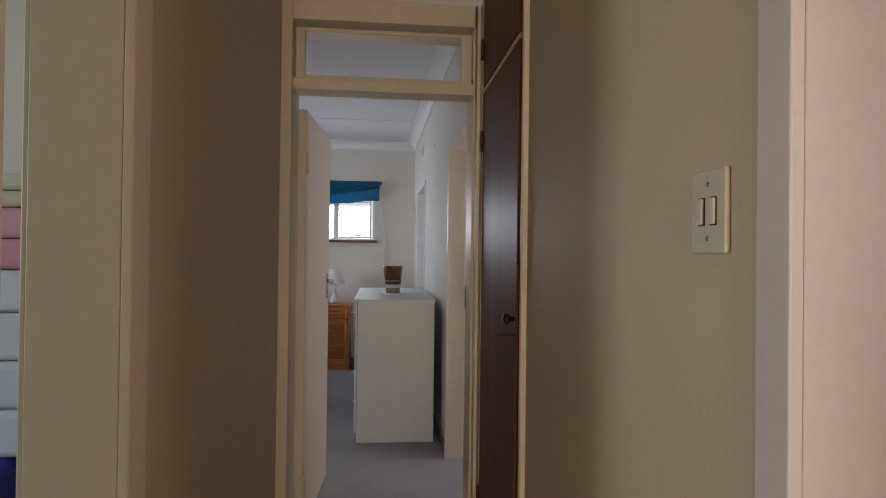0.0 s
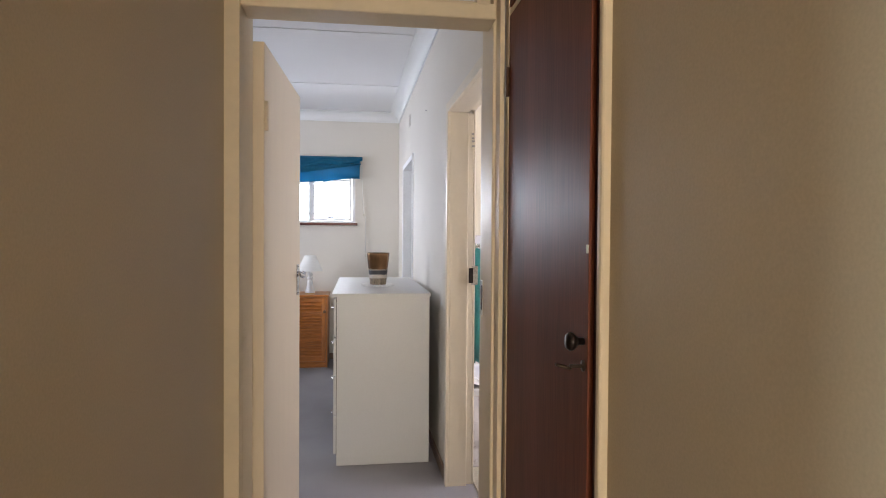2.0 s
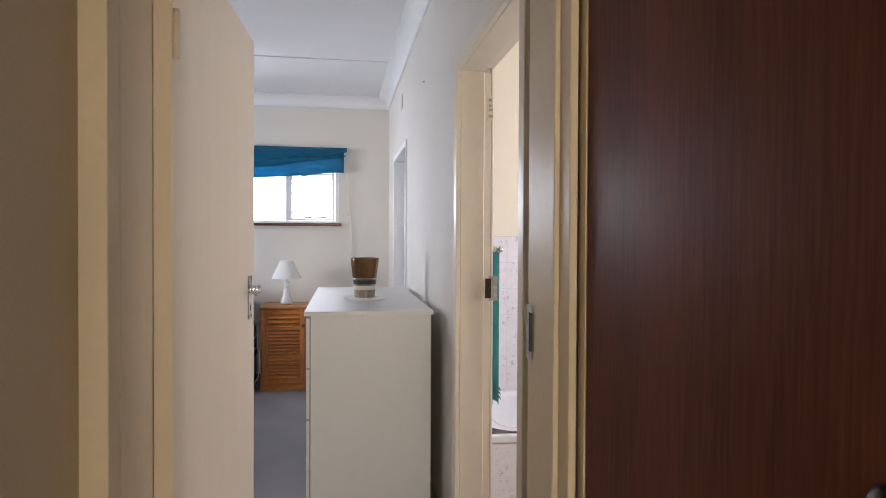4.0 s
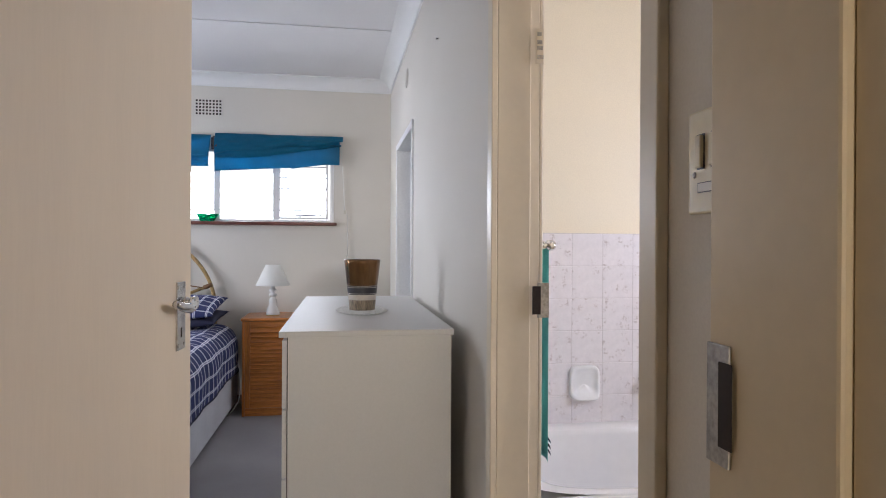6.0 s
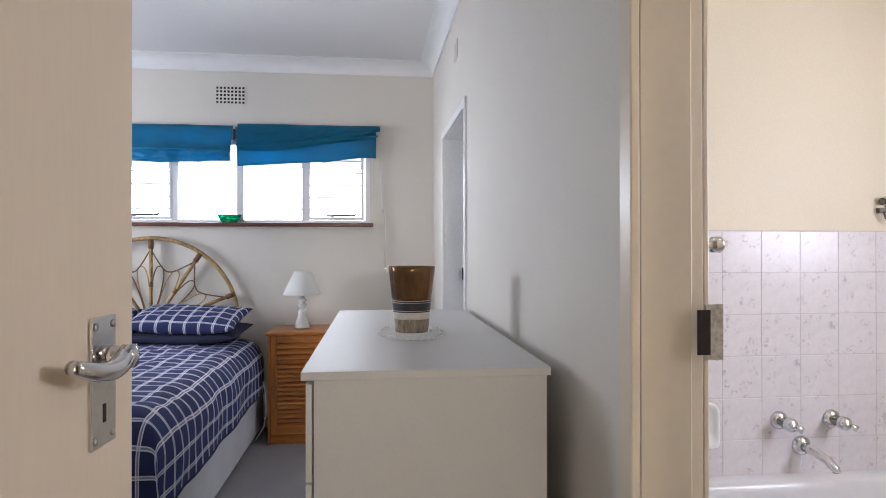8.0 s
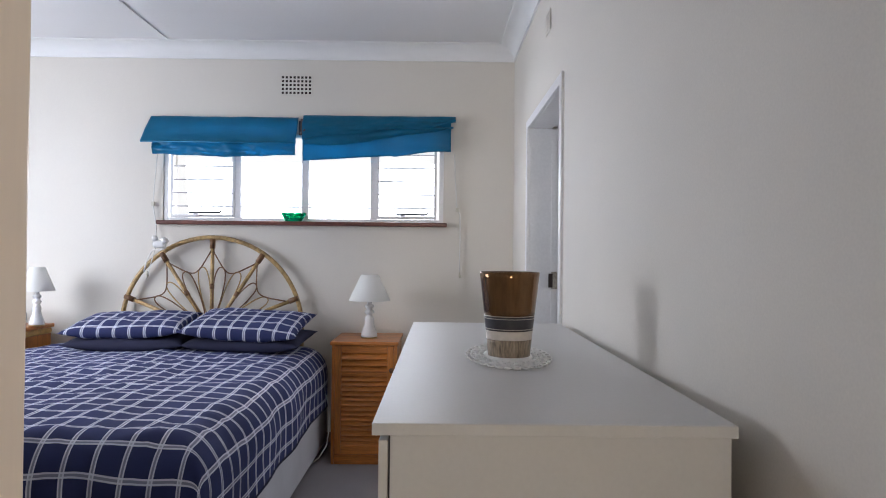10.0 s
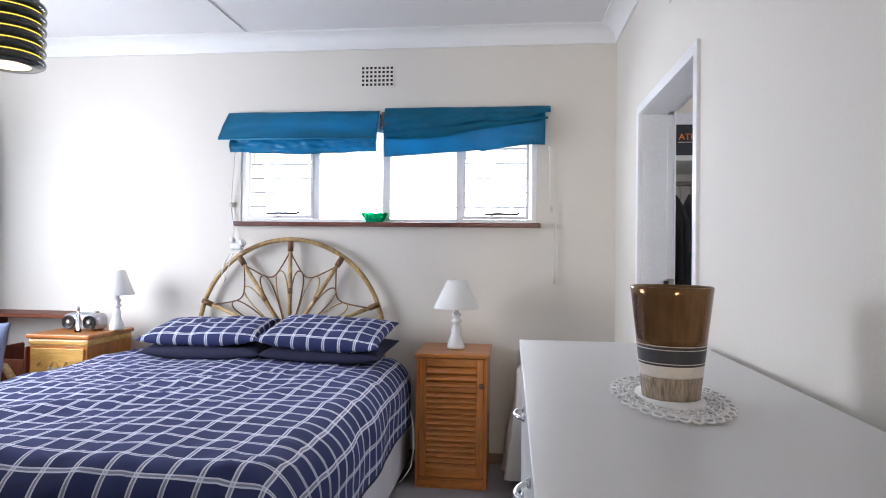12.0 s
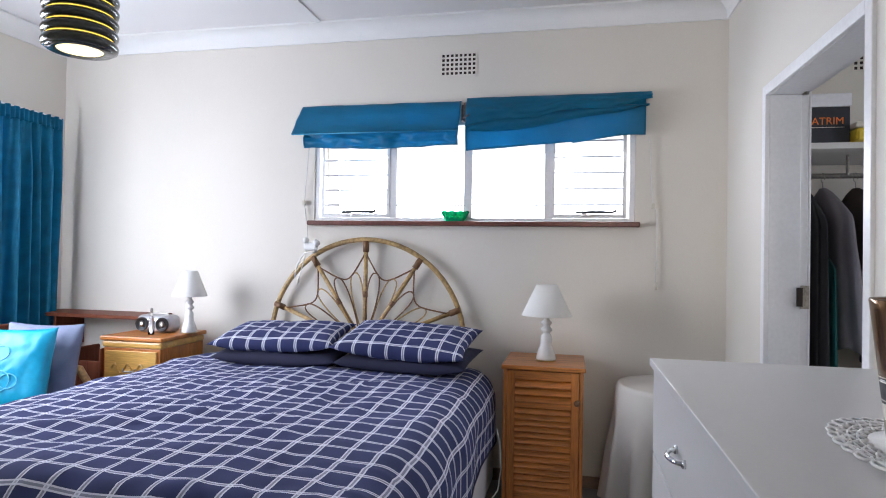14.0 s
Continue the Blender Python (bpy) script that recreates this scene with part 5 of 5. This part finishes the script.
garment(1.06, 0.03, 0.06, 0.85, cloth_mat("black_cloth", (0.02, 0.018, 0.018)), "black coat on a hanger", 0.03)
lk = thing("storage_chest", (1.1, 8.0, 0), "dark brown wooden chest under the hanging clothes", "chest")
part("body", box(-0.58, 0.58, -0.20, 0.30, 0, 0.62, bevel=0.01), M_TEAKD, lk)
part("lid", box(-0.59, 0.59, -0.21, 0.31, 0.621, 0.66, bevel=0.008), M_TEAKD, lk)

bx = thing("storage_box", (0.595, 7.95, 1.8285), "black cardboard box with orange capital letters", "box")
part("body", box(-0.10, 0.092, -0.13, 0.15, 0.0, 0.165, bevel=0.003), mat("black_card", (0.022, 0.024, 0.035), 0.5, vary=0.1), bx)
part("lid", box(-0.105, 0.097, -0.135, 0.155, 0.1655, 0.225, bevel=0.003), mat("white_card", (0.72, 0.72, 0.76), 0.6, vary=0.03), bx)


def letters(text, size, loc, material, parent, rz=0):
    cu_ = bpy.data.curves.new("lettering", "FONT")
    cu_.body, cu_.size, cu_.extrude, cu_.align_x = text, size, 0.0006, "CENTER"
    tmp = bpy.data.objects.new("lettering", cu_)
    me = bpy.data.meshes.new_from_object(tmp)
    bpy.data.objects.remove(tmp)
    me.materials.clear()
    me.materials.append(material)
    ob = new("lettering", me)
    ob.parent = parent
    ob.matrix_local = pose(*loc, 90, 0, rz)
    return ob


M_ORANGE = mat("orange_print", (0.85, 0.20, 0.03), 0.5, vary=0.03)
letters("ATRIM", 0.046, (0.0, -0.1315, 0.085), M_ORANGE, bx)
part("print_line", box(-0.07, 0.07, -0.1312, -0.1303, 0.070, 0.073), M_BANDW, bx)
yb = thing("plastic_tub", (0.770, 7.87, 1.8285), "yellow plastic tub with a white lid on the shelf", "tub")
part("body", box(-0.075, 0.075, -0.10, 0.10, 0.0, 0.06, bevel=0.012), mat("yellow_plastic", (0.70, 0.50, 0.04), 0.4, vary=0.08), yb)
part("lid", box(-0.082, 0.082, -0.107, 0.107, 0.0605, 0.085, bevel=0.006), M_SWITCHW, yb)
for i, (z, c) in enumerate(((0.0, (0.5, 0.48, 0.45)), (0.035, (0.62, 0.60, 0.58)), (0.066, (0.70, 0.70, 0.70)))):
    b = thing("folded_paper_box", (0.945, 7.93, 1.8285 + z), "flat pale carton stacked on the closet shelf", "box", "stacked cartons")
    part("body", box(-0.09, 0.09 - 0.01 * i, -0.12, 0.12, 0.0, 0.0325 if i < 2 else 0.03, bevel=0.002), mat("pale_card", c, 0.6, vary=0.08), b)

# ---- bathroom ----
cg = thing("ceiling_lamp", (1.35, 4.45, CEIL), "opal glass globe lamp on the bathroom ceiling", "lamp")
part("base", lathe([(0.06, -0.03), (0.065, -0.001)], 24), M_SWITCHW, cg)
part("globe", lathe([(0.0, -0.19), (0.05, -0.18), (0.085, -0.14), (0.09, -0.11), (0.07, -0.06), (0.05, -0.031)], 28), glow("lit_warm_opal", (1.0, 0.80, 0.55), 12.5), cg, smooth=True)

tub = thing("bathtub", (1.37, 5.40, 0), "white enamelled built-in bath", "bathtub")
TX, TY0, TY1, TZ = 0.875, -0.44, 0.398, 0.467
def tub_in(a, b):
    q = 2 * math.pi * a
    c, s = math.cos(q), math.sin(q)
    e = 0.38
    ux, uy = math.copysign(abs(c) ** e, c), math.copysign(abs(s) ** e, s)
    if b < 0.25:
        k = b / 0.25
        sx, sy, z = (TX - 0.01) + (TX - 0.09 - TX + 0.01) * k, 0.415 - 0.075 * k, TZ - 0.012 * (k ** 4)
    else:
        k = (b - 0.25) / 0.75
        z = TZ - 0.012 - 0.36 * math.sin(min(1, k * 1.25) * math.pi / 2)
        sh = 1 - 0.16 * k if k < 0.8 else (1 - 0.128) * max(0.0, (1 - k) / 0.2)
        sx, sy = (TX - 0.09) * sh, 0.34 * sh
    return (sx * ux, -0.021 + sy * uy, z)
part("basin", sheet(tub_in, 96, 40), M_ENAMEL, tub)
part("rim", boxes((-TX, TX, TY1 - 0.03, TY1 + 0.008, TZ - 0.04, TZ - 0.002), (-TX, TX, TY0, TY0 + 0.03, TZ - 0.04, TZ - 0.002), bevel=0.008), M_ENAMEL, tub)
part("apron", boxes((-TX, TX, TY0 + 0.012, TY0 + 0.03, 0.012, TZ - 0.041)), M_BATH, tub)
part("plug_chain_stay", lathe([(0.012, 0), (0.014, 0.01), (0.006, 0.016)], 16, Matrix.Translation((0.70, 0.375, TZ - 0.004))), M_STEEL, tub)


def floral_tile(name):
    """Glossy pale tile with a sparse sprig print."""
    m = mat(name, (0.80, 0.76, 0.765), 0.24, vary=0.03, scale=9, fine=50, bump=0.03, dist=0.0008)
    N, L = m.node_tree.nodes, m.node_tree.links
    p = N["Principled BSDF"]
    tc = N.new("ShaderNodeTexCoord")
    inf = N.new("ShaderNodeObjectInfo")
    off = N.new("ShaderNodeVectorMath")
    off.operation = "ADD"
    L.new(tc.outputs["Object"], off.inputs[0])
    vo = N.new("ShaderNodeTexVoronoi")
    vo.inputs["Scale"].default_value = 19
    nz = N.new("ShaderNodeTexNoise")
    nz.inputs["Scale"].default_value, nz.inputs["Detail"].default_value = 80, 5
    cmb = N.new("ShaderNodeCombineXYZ")
    mul = N.new("ShaderNodeMath")
    mul.operation = "MULTIPLY"
    mul.inputs[1].default_value = 17.0
    L.new(inf.outputs["Random"], mul.inputs[0])
    L.new(mul.outputs[0], cmb.inputs[0])
    L.new(mul.outputs[0], cmb.inputs[2])
    L.new(cmb.outputs[0], off.inputs[1])
    L.new(off.outputs[0], vo.inputs["Vector"])
    L.new(off.outputs[0], nz.inputs["Vector"])
    r1, r2 = N.new("ShaderNodeValToRGB"), N.new("ShaderNodeValToRGB")
    r1.color_ramp.elements[0].position, r1.color_ramp.elements[1].position = 0.20, 0.46
    r1.color_ramp.elements[0].color, r1.color_ramp.elements[1].color = (1, 1, 1, 1), (0, 0, 0, 1)
    r2.color_ramp.elements[0].position, r2.color_ramp.elements[1].position = 0.50, 0.66
    L.new(vo.outputs["Distance"], r1.inputs["Fac"])
    L.new(nz.outputs["Fac"], r2.inputs["Fac"])
    f = N.new("ShaderNodeMath")
    f.operation = "MULTIPLY"
    L.new(r1.outputs["Color"], f.inputs[0])
    L.new(r2.outputs["Color"], f.inputs[1])
    f2 = N.new("ShaderNodeMath")
    f2.operation = "MULTIPLY"
    f2.inputs[1].default_value = 0.62
    L.new(f.outputs[0], f2.inputs[0])
    mix = N.new("ShaderNodeMix")
    mix.data_type = "RGBA"
    L.new(f2.outputs[0], mix.inputs["Factor"])
    L.new(p.inputs["Base Color"].links[0].from_socket, mix.inputs["A"])
    mix.inputs["B"].default_value = (0.43, 0.35, 0.32, 1)
    L.new(mix.outputs["Result"], p.inputs["Base Color"])
    return m


M_TILE = floral_tile("pale_floral_tile")
M_GROUT = mat("grey_white_grout", (0.66, 0.61, 0.60), 0.8, vary=0.1, fine=200)

ra = thing("towel_rail", (0.4685, 4.800, 1.295), "chrome towel rail on the bathroom wall", "towel rail")
part("bar", tube([(0.034, 0.0, 0), (0.034, 0.80, 0)], 0.008, 12), M_CHROME, ra)
for y in (0.0, 0.80):
    part("end_knob", lathe([(0.02, 0.0), (0.014, 0.01), (0.010, 0.024), (0.015, 0.028), (0.016, 0.043), (0.010, 0.05), (0.0, 0.051)], 20, Matrix.Translation((0, y, 0)) @ Matrix.Rotation(radians(90), 4, "Y")), M_CHROME, ra, smooth=True)
tw = thing("towel", (0.5025, 5.045, 1.304), "sea-green towel folded over the rail", "towel")
M_TOWEL = mat("sea_green_terry", (0.27, 0.60, 0.54), 0.95, vary=0.12, scale=10, fine=500, bump=0.5, dist=0.003)
def twl(a, b):
    s = b * 2 - 1
    d = abs(s)
    side = 1 if s > 0 else -1
    z = 0.0 - max(0, d - 0.04) * 0.70
    return (side * (0.013 if d > 0.04 else 0.013 * d / 0.04) + 0.006 * math.sin(a * 14) * d, -0.20 + 0.40 * a, z + (0.003 if d <= 0.04 else 0))
part("terry", sheet(twl, 30, 60, thick=0.006), M_TOWEL, tw)
for z in (-0.615, -0.633, -0.651):
    part("stripe", sheet(lambda a, b: (0.021 + 0.006 * math.sin(a * 14) * 0.95, -0.202 + 0.404 * a, z + 0.008 * b), 30, 1, thick=0.002), M_NAVY, tw)

so = thing("soap_dish", (1.020, BY - 0.009, 0.655), "white ceramic soap dish set in the tiles", "soap dish")
SOAP = ((1.0, 0.0), (1.0, 0.55), (0.985, 0.85), (0.93, 1.0), (0.86, 0.97), (0.78, 0.72), (0.66, 0.38), (0.45, 0.2), (0.2, 0.14), (0.0, 0.13))
def soap(a, b):
    q = 2 * math.pi * a
    c, s = math.cos(q), math.sin(q)
    k, d = SOAP[round(b * 9)]
    deep = 0.016 + 0.030 * max(0.0, -s) ** 1.5
    return (0.074 * k * math.copysign(abs(c) ** 0.42, c), -deep * d, 0.080 * k * math.copysign(abs(s) ** 0.42, s) - 0.008 * (1 - k))
part("scooped_bowl", sheet(soap, 64, 9), M_CERAMIC, so)
for x in (1.328, 1.536):
    tp = thing("bath_tap", (x, BY - 0.009, 0.662), "chrome bath tap with a lever head", "tap", "bath taps")
    part("flange", lathe([(0.034, 0), (0.033, 0.008), (0.022, 0.018)], 24, Matrix.Rotation(radians(90), 4, "X")), M_CHROME, tp, smooth=True)
    part("body", lathe([(0.018, 0.015), (0.018, 0.05), (0.024, 0.055), (0.024, 0.075), (0.012, 0.085), (0.0, 0.086)], 24, Matrix.Rotation(radians(90), 4, "X")), M_CHROME, tp, smooth=True)
    part("lever", tube([(0.0, -0.062, 0.0), (0.018, -0.076, -0.008), (0.034, -0.088, -0.016)], [0.010, 0.009, 0.012], 12), M_CHROME, tp, smooth=True)
spt = thing("bath_spout", (1.415, BY - 0.009, 0.567), "chrome bath spout over the rim", "tap")
part("flange", lathe([(0.036, 0), (0.035, 0.008), (0.022, 0.02)], 24, Matrix.Rotation(radians(90), 4, "X")), M_CHROME, spt, smooth=True)
part("nozzle", tube([(0, -0.01, 0), (0.01, -0.055, -0.005), (0.022, -0.105, -0.020), (0.030, -0.138, -0.042), (0.031, -0.142, -0.055)], [0.018, 0.017, 0.016, 0.015, 0.014], 14), M_CHROME, spt, smooth=True)

hk = thing("hook_rack", (1.828, BY - 0.012, 1.450), "dark pewter rack of hooks with cut-out shapes", "hook rack")
M_PEWT = mat("dark_pewter", (0.16, 0.14, 0.11), 0.45, 0.6, vary=0.2)
part("bar", box(-0.10, 0.10, -0.006, 0.011, -0.026, -0.006, bevel=0.002), M_PEWT, hk)
for i in range(4):
    x = -0.08 + i * 0.055
    part("hook", tube([(x, -0.004, -0.02), (x, -0.012, -0.045), (x + 0.008, -0.02, -0.056), (x + 0.018, -0.02, -0.05), (x + 0.021, -0.02, -0.038)], 0.0035, 8), M_PEWT, hk)
for x, r in ((-0.085, 0.014), (-0.035, 0.026), (0.025, 0.024), (0.08, 0.02)):
    part("figure", lathe([(0.0, 0), (r, 0.0), (r, 0.006), (0.0, 0.007)], 7 + int(r * 500) % 5, Matrix.Translation((x, 0.0, 0.018)) @ Matrix.Rotation(radians(90), 4, "X")), M_PEWT, hk)
br = thing("bath_brush", (1.870, BY - 0.03, 1.400), "orange-red bath brush hanging by a red string", "brush")
M_BRUSH = mat("orange_red_plastic", (0.62, 0.13, 0.04), 0.35, vary=0.1)
part("string", tube([(-0.004, 0, -0.005), (-0.008, 0, -0.06), (0.0, 0, -0.125), (0.008, 0, -0.06), (0.004, 0, -0.005)], 0.002, 6), mat("red_string", (0.45, 0.04, 0.03), 0.8), br)
part("handle", tube([(-0.012, 0, -0.135), (-0.008, 0, -0.122), (0.002, 0, -0.118), (0.010, 0, -0.13), (0.014, 0, -0.17), (0.013, 0, -0.23), (0.008, 0, -0.29)], [0.006, 0.008, 0.009, 0.010, 0.011, 0.010, 0.010], 10), mat("amber_plastic", (0.78, 0.30, 0.07), 0.3, vary=0.1), br, "translucent amber handle", smooth=True)
part("head", lathe([(0.0, -0.013), (0.028, -0.011), (0.034, 0.0), (0.028, 0.012), (0.0, 0.015)], 24, Matrix.Translation((0.004, 0, -0.315)) @ Matrix.Rotation(radians(90), 4, "X")), M_BRUSH, br, smooth=True)

# small marks on the walls and frames
wn = thing("wall_nail", (east_x(5.79) - 0.0002, 5.79, 2.232), "small dark nail sticking out of the painted wall", "nail", rz=-90)
part("shank", lathe([(0.0025, 0), (0.0025, 0.008), (0.005, 0.009), (0.004, 0.011)], 10, Matrix.Rotation(radians(90), 4, "X")), M_STEEL, wn)
ch_ = thing("frame_hinge_plate", (0.446, 4.7325, 1.86), "chipped painted-over hinge plate on the bathroom frame", "hinge", kind="structure")
part("plate", box(-0.012, 0.012, -0.0035, -0.0005, -0.05, 0.05, bevel=0.001), M_FRAME2, ch_)
for i, z_ in enumerate((0.035, 0.012, -0.004, -0.03)):
    part("chip", box(-0.008, 0.004 + 0.002 * i, -0.0048, -0.0036, z_ - 0.006, z_ + 0.005), M_STEEL, ch_)

# ---- guest room seen through the hallway doorway ----
gb = thing("single_bed", (-1.9, 2.85, 0), "single bed with a violet-blue cover", "bed")
part("base", box(-0.9, 0.5, -0.42, 0.42, 0.02, 0.35, bevel=0.02), M_DIVAN, gb)
part("cover", box(-0.92, 0.52, -0.44, 0.44, 0.351, 0.60, bevel=0.06, seg=4), mat("violet_blue_cotton", (0.05, 0.06, 0.42), 0.85, vary=0.15, fine=300), gb)
gt = thing("towel_stack", (-1.55, 3.18, 0.602), "pile of folded pink and white towels", "towels")
z = 0.0
for h, c in ((0.17, (0.60, 0.66, 0.74)), (0.17, (0.62, 0.68, 0.74)), (0.17, (0.66, 0.70, 0.74)), (0.15, (0.66, 0.68, 0.72)), (0.11, (0.64, 0.30, 0.36)), (0.11, (0.66, 0.36, 0.40)), (0.06, (0.62, 0.56, 0.42)), (0.06, (0.64, 0.60, 0.46))):
    part("towel", box(-0.25, 0.25, -0.14, 0.14, z, z + h - 0.002, bevel=min(0.025, h * 0.4), seg=3), mat("folded_terry", c, 0.95, vary=0.1, fine=400, bump=0.4), gt)
    z += h

# ---- wall tiles over the bath ----
TS = 0.1525
bm = boxes((-TS / 2 + 0.001, TS / 2 - 0.001, -0.008, 0.0, -TS / 2 + 0.001, TS / 2 - 0.001), bevel=0.0012)
me = bpy.data.meshes.new("tile")
bm.to_mesh(me)
bm.free()
me.materials.append(M_TILE)
tw_ = solid("tile_wall", boxes((0.470, 2.248, BY - 0.0088, BY - 0.0005, 0.40, 1.358)), M_GROUT, "pale floral glazed wall tiles behind the bath", "wall tiles")
for r in range(6):
    for c in range(12):
        x = 0.958 - 3.5 * TS + c * TS + TS
        if 0.50 < x - TS / 2 + 0.02 and x + TS / 2 < 2.30:
            o = new("tile", me)
            o.parent = tw_
            o.location = (x, BY - 0.002, 1.356 - TS * (r + 0.5))
ap = solid("bath_panel_tiles", boxes((0.495, 2.245, 4.9622, 4.9715, 0.012, TZ - 0.041)), M_GROUT, "pale floral glazed tiles on the bath panel", "wall tiles")
for r in range(3):
    for c in range(11):
        o = new("tile", me)
        o.parent = ap
        o.location = (0.495 + TS * (c + 0.5), 4.969, TZ - 0.045 - TS * (r + 0.5) if r < 2 else 0.094)
